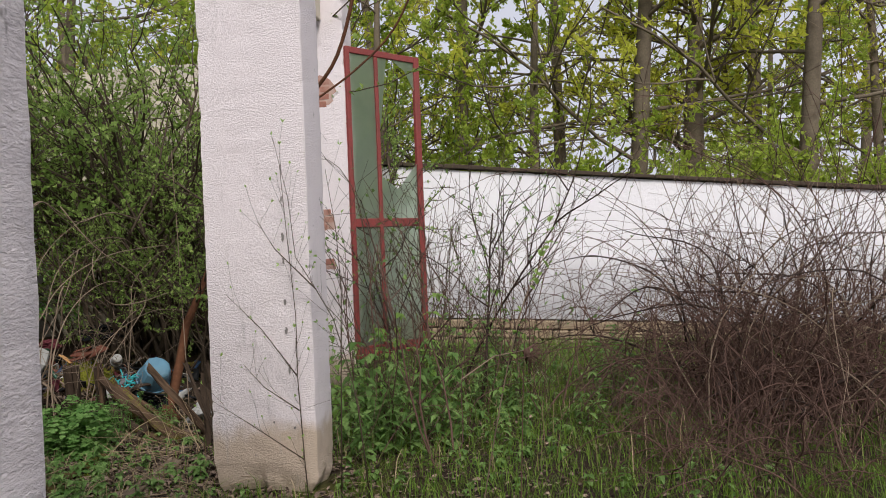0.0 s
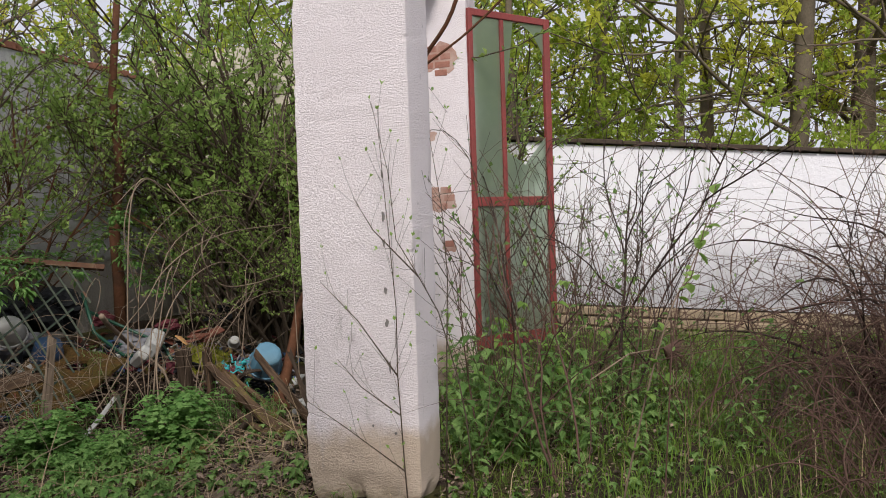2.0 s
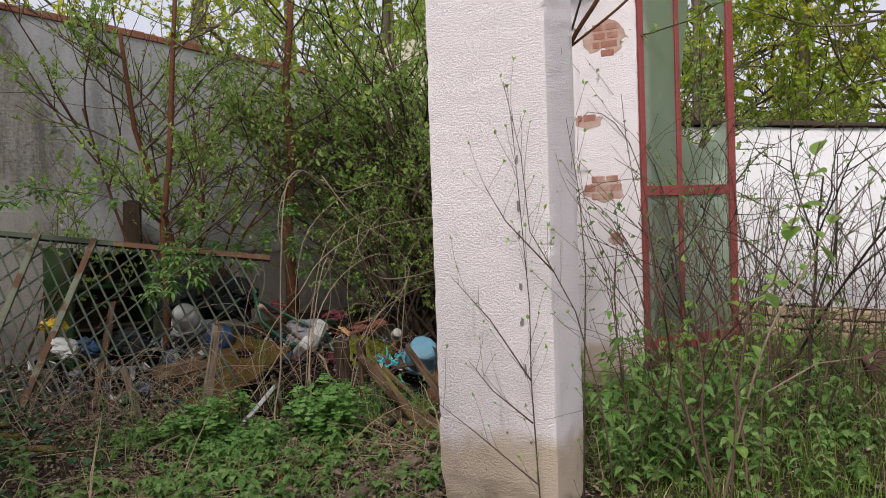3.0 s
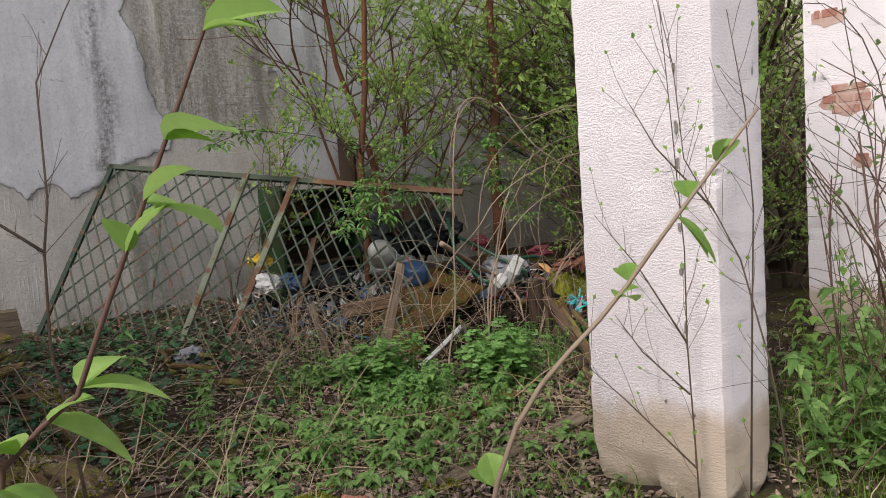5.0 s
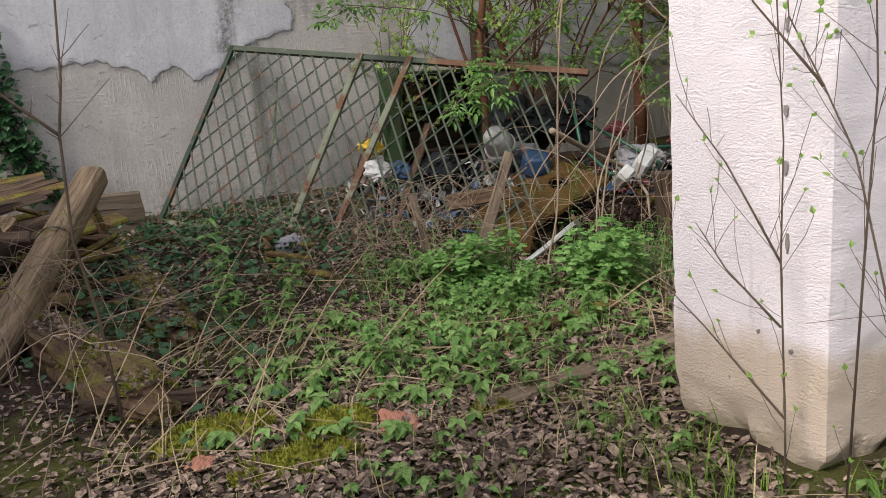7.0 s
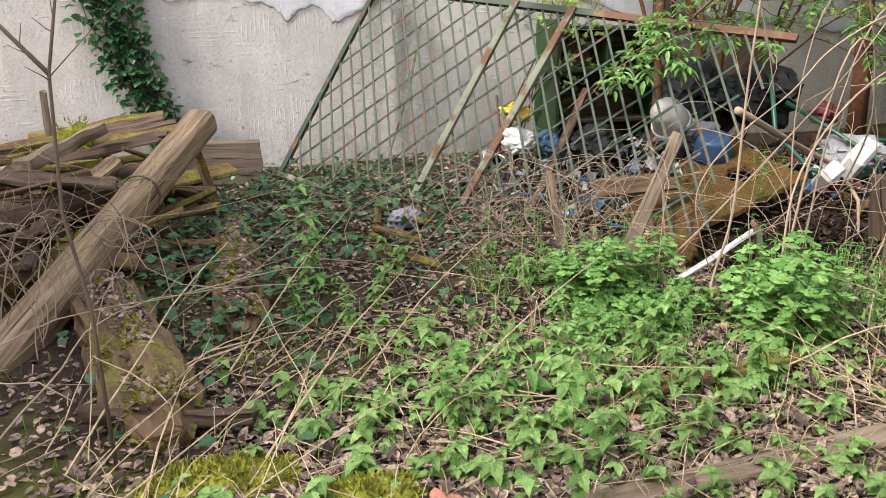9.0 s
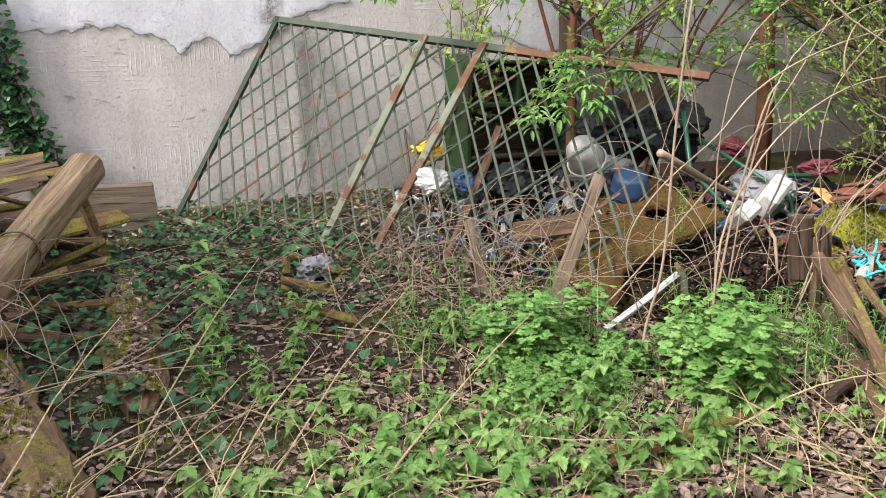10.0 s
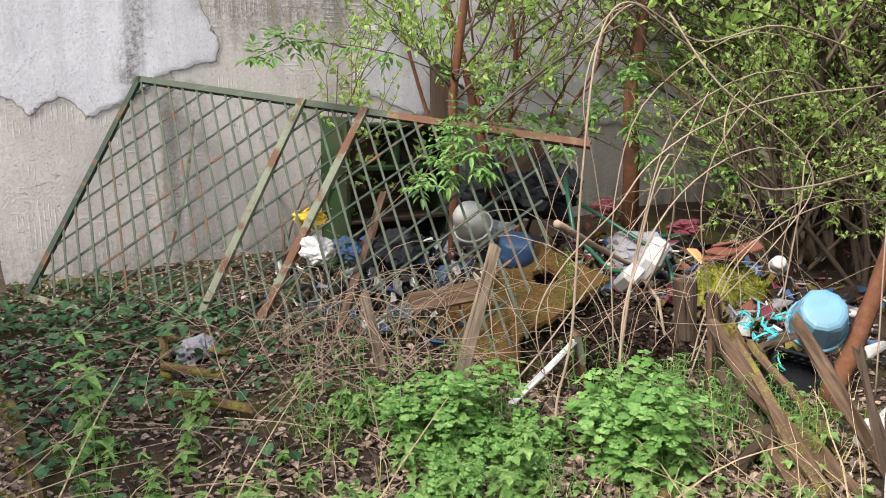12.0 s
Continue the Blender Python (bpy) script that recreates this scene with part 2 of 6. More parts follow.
def metal_paint(name, paint, rust_amount=0.5):
    m = Nodes(name, 0.65)
    rust = m.mix(m.noise(40, 6), (0.04, 0.022, 0.014), (0.13, 0.06, 0.032))
    coat = m.mix(m.noise(25, 5), tuple(v * 0.6 for v in paint), paint)
    spread = m.math("ADD", m.noise(5, 6), m.math("MULTIPLY", m.random(), 0.25))
    col = m.mix(m.band(spread, 0.80 - 0.4 * rust_amount, 0.86 - 0.4 * rust_amount), coat, rust)
    col = m.mix(m.math("MULTIPLY", m.band(m.noise(9, 5), 0.6, 0.72), 0.35), col, (0.20, 0.22, 0.15))
    m.color(col).bump(m.noise(60), 0.4, 0.003)
    return m.mat


def soil_material():
    m = Nodes("leaf_mould", 0.95)
    fine, mid, large = m.noise(55, 8, 0.7), m.noise(9, 6), m.noise(1.1, 4)
    col = m.mix(fine, (0.014, 0.0095, 0.007), (0.085, 0.058, 0.042))
    col = m.mix(m.band(mid, 0.5, 0.7), col, (0.05, 0.034, 0.024))
    col = m.mix(m.math("MULTIPLY", m.band(large, 0.5, 0.62), 0.6), col, m.mix(fine, (0.05, 0.06, 0.01), (0.15, 0.16, 0.03)))
    m.color(col).bump(m.math("ADD", fine, mid), 1.0, 0.03)
    return m.mat


def whitewash_material():
    m = Nodes("whitewash", 0.9)
    mid, fine = m.noise(2.5, 6), m.noise(22, 7)
    col = m.mix(mid, (0.84, 0.83, 0.88), (0.92, 0.91, 0.95))
    sep = m.t.nodes.new("ShaderNodeSeparateXYZ")
    m.link(m.co, sep.inputs[0])
    line = m.math("ADD", sep.outputs[2], m.math("MULTIPLY", m.noise(1.3, 6), 1.2))
    col = m.mix(m.math("MULTIPLY", m.band(line, 1.75, 1.05), 0.85), col, m.mix(fine, (0.22, 0.22, 0.24), (0.55, 0.55, 0.58)))
    runs = m.noise(3, 6, 0.6, m.scaled(1, 2.2, 0.2))
    col = m.mix(m.math("MULTIPLY", m.band(runs, 0.6, 0.72), 0.5), col, (0.40, 0.38, 0.33))
    m.color(col).bump(m.math("ADD", fine, mid), 0.7, 0.02)
    return m.mat


M_SOIL, M_PLASTER, M_PILLAR, M_WHITE = soil_material(), plaster_material(), render_material(), whitewash_material()
M_CREAM = simple("cream_render", (0.62, 0.56, 0.46), 0.9, grain=14, amount=0.18, stain=(0.40, 0.37, 0.33))
M_BRICK = simple("old_brick", (0.33, 0.15, 0.105), 0.9, grain=50, amount=0.35)
M_STONE = simple("rubble_stone", (0.36, 0.28, 0.19), 0.9, grain=30, amount=0.3, stain=(0.23, 0.20, 0.15))
M_COPING = simple("mossy_coping", (0.085, 0.065, 0.05), 0.95, grain=30, amount=0.5, stain=(0.08, 0.09, 0.025))
M_BEAM = wood_material("weathered_beam", (0.055, 0.036, 0.023), (0.36, 0.265, 0.17), moss=0.15)
M_PLANK = wood_material("grey_plank", (0.08, 0.058, 0.04), (0.25, 0.195, 0.14))
M_WET = wood_material("dark_wet_wood", (0.026, 0.018, 0.013), (0.115, 0.08, 0.056))
M_LOG = wood_material("crumbling_red_wood", (0.04, 0.024, 0.015), (0.19, 0.12, 0.075), moss=0.6)
M_ROT = wood_material("rotten_mossy_wood", (0.04, 0.024, 0.014), (0.15, 0.085, 0.045), moss=0.8)
M_SPLIT = wood_material("split_firewood", (0.026, 0.016, 0.011), (0.155, 0.10, 0.062))
M_GREEN_IRON = metal_paint("green_iron", (0.026, 0.040, 0.028), 0.12)
M_PALE_IRON = metal_paint("pale_iron", (0.055, 0.068, 0.048), 0.16)
M_RUST_IRON = metal_paint("rusty_iron", (0.15, 0.165, 0.115), 0.48)
M_RED = simple("red_primer", (0.27, 0.055, 0.05), 0.6, grain=40, amount=0.35, stain=(0.20, 0.06, 0.05))

# ---------------------------------------------------------------- ground and walls
gx = [-60, -30, -14, -8] + [-5 + 0.12 * i for i in range(126)] + [11, 14, 20, 35, 70]
gy = [-60, -30, -14, -8] + [-5 + 0.12 * i for i in range(103)] + [8, 12, 20, 35, 70]
gv = [(x, y, ground_z(x, y) if -6 < x < 10.5 and -5.5 < y < 7.6 else -0.12) for y in gy for x in gx]
gf = [(j * len(gx) + i, j * len(gx) + i + 1, (j + 1) * len(gx) + i + 1, (j + 1) * len(gx) + i) for j in range(len(gy) - 1) for i in range(len(gx) - 1)]
tagged(soup("ground", gv, gf, M_SOIL, smooth=True), "dark damp soil with leaf mould and patches of moss", "ground", kind="structure")

WALL_Y, WALL_END = 6.29, 7.2


def steps(x, table):
    """Straight lines between the pairs of a short table."""
    for (a, va), (b, vb) in zip(table, table[1:]):
        if x <= b:
            return va + (vb - va) * min(max((x - a) / (b - a), 0), 1)
    return table[-1][1]


def rough_line(x, z, s):
    return (noise.noise(Vector((x * 2.2, z * 2.2, s))) * 0.6 + noise.noise(Vector((x * 7, z * 7, s + 3))) * 0.3 + noise.noise(Vector((x * 22, z * 22, s + 7))) * 0.14)


COAT_FOOT = ((-7, 1.8), (-2.2, 1.62), (-1.3, 1.58), (-0.8, 1.44), (-0.58, 1.54), (-0.38, 1.35), (-0.15, 1.45), (0.36, 1.70), (0.72, 1.9), (1.4, 1.7), (2.3, 1.36), (8, 1.0))
COAT_LEFT = ((1.3, 0.75), (1.93, 0.70), (2.2, 0.48), (2.6, 0.42), (3.9, 0.2))
COAT_RIGHT = ((1.3, 1.75), (2.0, 2.0), (2.4, 1.95), (3.4, 1.4), (3.9, 1.2))


def coat_at(x, z):
    n = rough_line(x, z, 1) * 0.16
    foot = z - steps(x, COAT_FOOT) + n
    gap = min(x - steps(z, COAT_LEFT), steps(z, COAT_RIGHT) - x) + n * 1.4
    return min(max(min(foot, -gap) / 0.24 + 0.5, 0), 1)


def soot_at(x, z):
    gap = min(x - steps(z, COAT_LEFT) + 0.2, steps(z, COAT_RIGHT) - x + 0.25)
    inside = min(max(gap / 0.3, 0), 1) * min(max((z - 1.55) / 0.6, 0), 1)
    run = max(0, 1 - abs(x + 0.03 + 0.05 * math.sin(z * 5)) / 0.2) * (1.0 if z > 1.6 else 0.55)
    low = max(0, 1 - math.hypot((x - 1.75) / 0.35, (z - 1.5) / 0.22))
    right = max(0, 1 - abs(x - 2.45) / 0.3) * min(max((z - 1.5) / 0.5, 0), 1)
    damp = max(0, 1 - abs(x - 0.22) / 0.55) * 0.75 * min(max((1.75 - z) / 0.2, 0), 1)
    rise = min(max((0.75 - z) / 0.5, 0), 1) * 0.6
    return min(1, max(inside * 0.8, run, low * 0.9, right * 0.8, damp, rise, 0.2))


def plaster_wall():
    nx, nz, x0, x1, z1 = 470, 150, -7.0, WALL_END, 3.75
    verts, faces, coat, soot = [], [], [], []
    for j in range(nz + 1):
        z = -0.25 + (z1 + 0.25) * j / nz
        for i in range(nx + 1):
            s = i / nx
            x = x0 + 3.5 * s / 0.07 if s < 0.07 else x0 + 3.5 + (x1 - x0 - 3.5) * (s - 0.07) / 0.93
            c = coat_at(x, z)
            coat.append(c)
            soot.append(soot_at(x, z))
            verts.append((x, WALL_Y - 0.012 * min(max((c - 0.5) * 12 + 0.5, 0), 1) + 0.006 * noise.noise(Vector((x * 1.7, z * 1.7, 2))), z))
    for j in range(nz):
        for i in range(nx):
            a = j * (nx + 1) + i
            faces.append((a, a + 1, a + nx + 2, a + nx + 1))
    n = len(verts)
    for x in (x0, x1):
        for y in (WALL_Y, WALL_Y + 0.4):
            for z in (-0.25, z1):
                verts.append((x, y, z))
                coat.append(1.0)
                soot.append(0.5)
    faces += [(n + 2, n + 3, n + 7, n + 6), (n + 1, n + 5, n + 7, n + 3), (n, n + 1, n + 3, n + 2), (n + 4, n + 6, n + 7, n + 5)]
    ob = soup("wall_back", verts, faces, M_PLASTER, smooth=True)
    for key, values in (("coat", coat), ("soot", soot)):
        ob.data.attributes.new(key, "FLOAT", "POINT").data.foreach_set("value", values)
    return tagged(ob, "tall grey wall with peeling two-coat plaster and sooty runs", "wall", kind="structure")


plaster_wall()
for i in range(56):
    x = -3.4 + i * 0.19
    tagged_brick = part("brick", box(x, x + 0.18, WALL_Y - 0.03, WALL_Y + 0.2, 3.755, 3.83 + u(-0.01, 0.02), 0.006), M_BRICK, bpy.data.objects["wall_back"])
tagged(part("wall_end", box(WALL_END + 0.001, WALL_END + 0.3, 1.9, WALL_Y + 0.4, -0.25, 4.3), M_CREAM), "cream rendered end wall behind the shrubs", "wall", kind="structure")
tagged(part("wall_side", box(-7.3, -7.001, -12, WALL_Y + 0.4, -0.3, 3.4), M_CREAM), "plain rendered wall closing the yard", "wall", kind="structure")
# Unseen block, added beyond the side wall to keep direct sun off the heap.
tagged(part("shade_block", box(-12.0, -7.302, -0.3, 2.5, -0.3, 7.8), M_CREAM), "tall unseen block added to shade the rubbish heap from the sun", "wall", kind="structure")


def pillar(name, x0, y0, wx, wy, top, seed, label):
    """A rendered pillar with chipped corners and a ragged foot."""
    n_side, dz = 12, 0.025
    rings = int((top + 0.2) / dz)
    verts, faces = [], []
    for j in range(rings + 1):
        z = -0.2 + j * dz
        for side in range(4):
            for k in range(n_side):
                s = k / n_side
                px, py = ((s, 0), (1, s), (1 - s, 1), (0, 1 - s))[side]
                x, y = x0 + px * wx, y0 + py * wy
                corner = min(s, 1 - s) * n_side
                chip = 0.0
                if corner < 1.5:
                    c = noise.noise(Vector((side * 9 + (k > 6) * 9 + seed, z * 5, 1))) + 0.5 * noise.noise(Vector((side + seed, z * 17, 4)))
                    chip = (0.006 + max(0, c - 0.28) * 0.035) * (1.5 - corner) / 1.5
                foot = max(0, 0.16 - z) * 0.5 * (0.4 + noise.noise(Vector((x * 6, y * 6, z * 6 + seed))))
                d = chip + max(0, foot) + 0.004 * noise.noise(Vector((x * 9, y * 9, z * 14)))
                cx, cy = x0 + wx / 2 - x, y0 + wy / 2 - y
                l = math.hypot(cx, cy) or 1
                verts.append((x + cx / l * d, y + cy / l * d, z))
    m = 4 * n_side
    for j in range(rings):
        for k in range(m):
            a, b = j * m + k, j * m + (k + 1) % m
            faces.append((a, b, b + m, a + m))
    faces.append(tuple(range(rings * m, rings * m + m)))
    ob = soup(name, verts, faces, M_PILLAR)
    return tagged(ob, label, "pillar", kind="structure")


PILLARS = "pale hammered-render pillar with chipped corners and a stained foot"
pillar("pillar_main", 0, -0.165, 0.36, 0.665, 4.3, 0, PILLARS)
pillar("pillar_near", -3.84, -0.745, 0.36, 0.665, 4.3, 5, PILLARS)
far = pillar("pillar_far", 3.3, 0.40, 0.36, 0.64, 4.3, 9, "pale pillar with render broken off down to red brick")
M_BARE = simple("bare_brickwork", (0.44, 0.27, 0.22), 0.95, grain=24, amount=0.35, stain=(0.55, 0.45, 0.40))
M_FADED = simple("faded_brick", (0.36, 0.17, 0.13), 0.95, grain=30, amount=0.4, stain=(0.50, 0.36, 0.30))
for z, y, ry, rz in ((3.0, 0.66, 0.2, 0.17), (1.68, 0.72, 0.24, 0.10), (2.3, 0.85, 0.14, 0.07), (1.25, 0.62, 0.08, 0.06)):
    bm = bmesh.new()
    ring = []
    for k in range(28):
        a = 2 * math.pi * k / 28
        f = 0.85 + 0.45 * noise.noise(Vector((math.cos(a) * 1.6, math.sin(a) * 1.6, z * 3))) + u(-0.06, 0.06)
        ring.append(bm.verts.new((3.2975, min(max(y + ry * f * math.cos(a), 0.415), 1.025), z + rz * f * math.sin(a))))
    bm.faces.new(ring)
    ex = bmesh.ops.extrude_face_region(bm, geom=bm.faces[:])
    bmesh.ops.translate(bm, verts=[v for v in ex["geom"] if isinstance(v, bmesh.types.BMVert)], vec=(0.03, 0, 0))
    bmesh.ops.recalc_face_normals(bm, faces=bm.faces[:])
    part("bare_patch", bm, M_BARE, far, "patch of bare brickwork where the render fell")
    row = -int(rz / 0.075)
    while row * 0.075 < rz * 0.75:
        half = ry * 0.8 * math.sqrt(max(0.05, 1 - (row * 0.075 / rz) ** 2))
        c = y - half + u(0, 0.06)
        while c < y + half - 0.05:
            w = min(u(0.09, 0.2), 1.03 - c, y + half - c)
            if w > 0.03:
                part("brick", box(3.2945, 3.33, c, c + w - 0.01, z + row * 0.075, z + 0.062 + row * 0.075, 0.006), M_FADED, far)
            c += w + 0.002
        row += 1
tagged(part("lintel", box(2.86, 3.295, 0.62, 1.02, 3.72, 4.05, 0.012), M_CREAM), "stub of a stained concrete lintel on the pillar", "lintel", kind="structure")

M_WEEP = simple("weep_stain", (0.25, 0.23, 0.22), 0.95, grain=60, amount=0.4)
for y, z, w, hh in ((0.0, 1.75, 0.012, 0.03), (0.0, 1.52, 0.016, 0.05), (0.0, 1.38, 0.014, 0.045), (0.0, 1.13, 0.016, 0.03), (0.0, 0.955, 0.016, 0.03), (-0.01, 0.72, 0.012, 0.05), (-0.03, 0.365, 0.012, 0.012), (0.1, 0.40, 0.01, 0.012)):
    bm = bmesh.new()
    ring = [bm.verts.new((-0.0085, y + w * 0.55 * math.cos(a) * u(0.3, 1.2), z + hh * 0.7 * math.sin(a) * u(0.6, 1.2))) for a in [2 * math.pi * k / 11 for k in range(11)]]
    bm.faces.new(reversed(ring))
    ex = bmesh.ops.extrude_face_region(bm, geom=bm.faces[:])
    bmesh.ops.translate(bm, verts=[v for v in ex["geom"] if isinstance(v, bmesh.types.BMVert)], vec=(0.02, 0, 0))
    part("weep_stain", bm, M_WEEP, bpy.data.objects["pillar_main"])

# the whitewashed yard wall, its coping and its rubble foot
YW = 7.5
yv, yf = [], []
for i in range(61):
    y = 1.2 - i * 0.25
    top = 2.64 - 0.098 * (1.2 - y) + 0.02 * noise.noise(Vector((y * 1.4, 0, 0)))
    for x, z in ((YW + 0.02 * noise.noise(Vector((y, 1, 0))), 0.32 - 0.04 * (1.2 - y)), (YW + 0.02 * noise.noise(Vector((y, 2, 3))), top), (YW + 0.35, top), (YW + 0.35, -0.9)):
        yv.append((x, y, z))
for i in range(60):
    for k in range(3):
        a = i * 4 + k
        yf.append((a, a + 4, a + 5, a + 1))
yf += [(0, 1, 2, 3), (243, 242, 241, 240)]
yard = tagged(soup("wall_yard", yv, yf, M_WHITE), "whitewashed yard wall, greyed low down over a rubble foot", "wall", kind="structure")
for i in range(24):
    y = 1.2 - i * 0.62
    top = 2.64 - 0.098 * (1.2 - y)
    ob = part("coping_slab", box(-0.06, 0.42, -0.61, 0, 0, 0.05 + u(0, 0.015), 0.008), M_COPING, yard)
    ob.matrix_basis = pose(YW, y, top + 0.02, 5.6, u(-2, 2), u(-1, 1))
for row in range(5):
    y = 1.2
    while y > -9:
        w = u(0.2, 0.48)
        z = 0.3 - 0.04 * (1.2 - y) - row * 0.14
        part("stone", box(YW - 0.05 - u(0, 0.04), YW + 0.3, y - w + 0.012, y, z - 0.135, z - u(0, 0.02), 0.018), M_STONE, yard)
        y -= w
# ---------------------------------------------------------------- lattice gate
G0, GU, GV = Vector((-0.03, 6.22, 1.65)), Vector((2.03, -2.77, -0.45)), Vector((-0.97, -0.46, -1.46))
GL, GH = GU.length, GV.length
GX, GY = GU.normalized(), GV.normalized()
GN = GX.cross(GY).normalized()
GATE = Matrix(((GX.x, GY.x, GN.x, G0.x), (GX.y, GY.y, GN.y, G0.y), (GX.z, GY.z, GN.z, G0.z), (0, 0, 0, 1)))


def flat_bar(a, b, width, thick, z, sag=0.0):
    """A flat bar between two points of the gate's plane, bent a little."""
    a, b = Vector((*a, z)), Vector((*b, z))
    d = (b - a).normalized()
    s = Vector((-d.y, d.x, 0)) * width / 2
    up = Vector((0, 0, thick))
    verts, faces = [], []
    for i in range(5):
        p = a.lerp(b, i / 4) + Vector((0, 0, sag * math.sin(math.pi * i / 4)))
        verts += [p - s, p + s, p + s + up, p - s + up]
    for i in range(4):
        for k in range(4):
            q, r = i * 4 + k, i * 4 + (k + 1) % 4
            faces.append((q, r, r + 4, q + 4))
    faces += [(3, 2, 1, 0), (16, 17, 18, 19)]
    return verts, faces


gate = tagged(new("lattice_gate"), "rusty green iron lattice gate leaning against the plastered wall", "gate")
gate.matrix_basis = GATE
soup("top_rail", *flat_bar((-0.02, 0.02), (GL * 0.6, 0.02), 0.05, 0.035, -0.02), M_PALE_IRON, gate)
soup("top_rail", *flat_bar((GL * 0.6, 0.02), (GL, 0.02), 0.05, 0.035, -0.02, 0.004), metal_paint("lichened_iron", (0.15, 0.13, 0.065), 0.42), gate, False)["label"] = "rusted and lichened end of the rail"
soup("stile", *flat_bar((0.02, 0), (0.02, GH), 0.045, 0.03, -0.02), M_GREEN_IRON, gate)
soup("bottom_rail", *flat_bar((0, GH), (GL * 0.6, GH), 0.045, 0.03, -0.02), M_RUST_IRON, gate)
for (ua, ub) in ((0.411, 0.391), (0.551, 0.506)):
    brace = soup("brace", *flat_bar((ua * GL, 0), (ub * GL, GH), 0.045, 0.012, -0.04), M_RUST_IRON, gate)
    soup("brace_flange", *flat_bar((ua * GL + 0.024, 0), (ub * GL + 0.024, GH), 0.012, 0.03, -0.04), M_RUST_IRON, brace)
# steep bars close together, shallower bars at twice the step
for first, step, lean, material, z in ((0.149, 0.124, 0.68, M_PALE_IRON, -0.012), (0.149, 0.248, -0.78, M_GREEN_IRON, -0.004)):
    for k in range(-14, 40):
        s = first + k * step
        inside = [v for v in [GH * q / 60 for q in range(61)] if 0 < s + lean * v < GL * (0.985 if lean > 0 else 0.95) - u(0, 0.12)]
        if len(inside) > 3:
            a, b = inside[0], min(inside[-1], GH - u(0, 0.1))
            soup("lattice_bar", *flat_bar((s + lean * a, a), (s + lean * b, b), u(0.014, 0.018), 0.006, z, u(-0.012, 0.012)), material, gate)
loose = tagged(soup("iron_strip", *tube([G0 + GU * 0.17 + GV * 0.14 + GN * 0.06, G0 + GU * 0.23 + GV * 0.45 + GN * 0.05, G0 + GU * 0.27 + GV * 0.78 + GN * 0.04], [0.01, 0.014, 0.008], 4), M_RUST_IRON), "thin rusty iron strip hanging behind the lattice gate", "metal strip")

# ---------------------------------------------------------------- red glazed door leaf at the far pillar
glass = Nodes("dusty_glass", 0.18)
glass.color(glass.mix(glass.noise(8, 5), (0.36, 0.45, 0.37), (0.54, 0.62, 0.52)))
glass.bsdf.inputs["Transmission Weight"].default_value = 0.85
glass.bsdf.inputs["IOR"].default_value = 1.05
glass.rough(glass.band(glass.noise(14, 5), -0.6, 1.6))
M_GLASS = glass.mat
leaf_w, leaf_z0, leaf_z1 = 1.01, 0.28, 3.46
door = tagged(new("glazed_door"), "tall open glazed door leaf with a flaking red frame", "door")
door.matrix_basis = Matrix.Translation((3.31, 0.395, 0)) @ pose(0, 0, 0, 0, 0, -37.8)
for name, x0, x1, z0, z1 in (("stile", 0, 0.05, leaf_z0, leaf_z1), ("stile", leaf_w - 0.075, leaf_w, leaf_z0, leaf_z1), ("glazing_bar", 0.375, 0.42, leaf_z0, leaf_z1 - 0.07),
                             ("rail", 0.052, leaf_w - 0.077, leaf_z1 - 0.065, leaf_z1), ("rail", 0.052, leaf_w - 0.077, 1.62, 1.71), ("rail", 0.052, leaf_w - 0.077, leaf_z0, leaf_z0 + 0.12)):
    t = 0.022 if name != "rail" else 0.019
    part(name, box(x0, x1, -t, t, z0, z1, 0.005), M_RED, door)
for x0, x1 in ((0.05, 0.375), (0.42, leaf_w - 0.075)):
    for z0, z1 in ((leaf_z0 + 0.12, 1.62), (1.71, leaf_z1 - 0.065)):
        if x0 > 0.3 and z0 > 1:
            continue
        ob = part("pane", box(x0, x1, -0.002, 0.002, z0, z1), M_GLASS, door, "dusty greenish glass")
        ob.visible_shadow = False
# the broken upper pane keeps two shards
for pts in (((0.42, 3.395), (0.55, 3.395), (0.45, 2.7), (0.42, 2.6)), ((0.62, 3.395), (0.935, 3.395), (0.935, 3.1), (0.80, 3.30)), ((0.42, 1.71), (0.935, 1.71), (0.935, 2.3), (0.66, 2.02), (0.42, 2.15))):
    bm = bmesh.new()
    f = bm.faces.new([bm.verts.new((x, 0.001, z)) for x, z in pts])
    ex = bmesh.ops.extrude_face_region(bm, geom=[f])
    bmesh.ops.translate(bm, verts=[v for v in ex["geom"] if isinstance(v, bmesh.types.BMVert)], vec=(0, -0.003, 0))
    ob = part("pane", bm, M_GLASS, door, "broken shard of dusty glass")
    ob.visible_shadow = False
M_LITTER = leaf_material("dead_leaves", (0.022, 0.014, 0.011), (0.46, 0.34, 0.26), rough=0.55, through=0.05)
M_MOSS = leaf_material("moss", (0.09, 0.10, 0.012), (0.38, 0.38, 0.06), rough=0.95, through=0.25)
# ---------------------------------------------------------------- timber, rubbish and rubble
def on_ground(x, y, lift=0.0):
    return (x, y, ground_z(x, y) + lift)


def between(ob, a, b, roll=0.0):
    """Lay a thing whose long side is x, from its middle, between two points."""
    a, b = Vector(a), Vector(b)
    q = (b - a).to_track_quat("X", "Z")
    ob.matrix_basis = Matrix.Translation((a + b) / 2) @ q.to_matrix().to_4x4() @ pose(0, 0, 0, roll)
    return ob


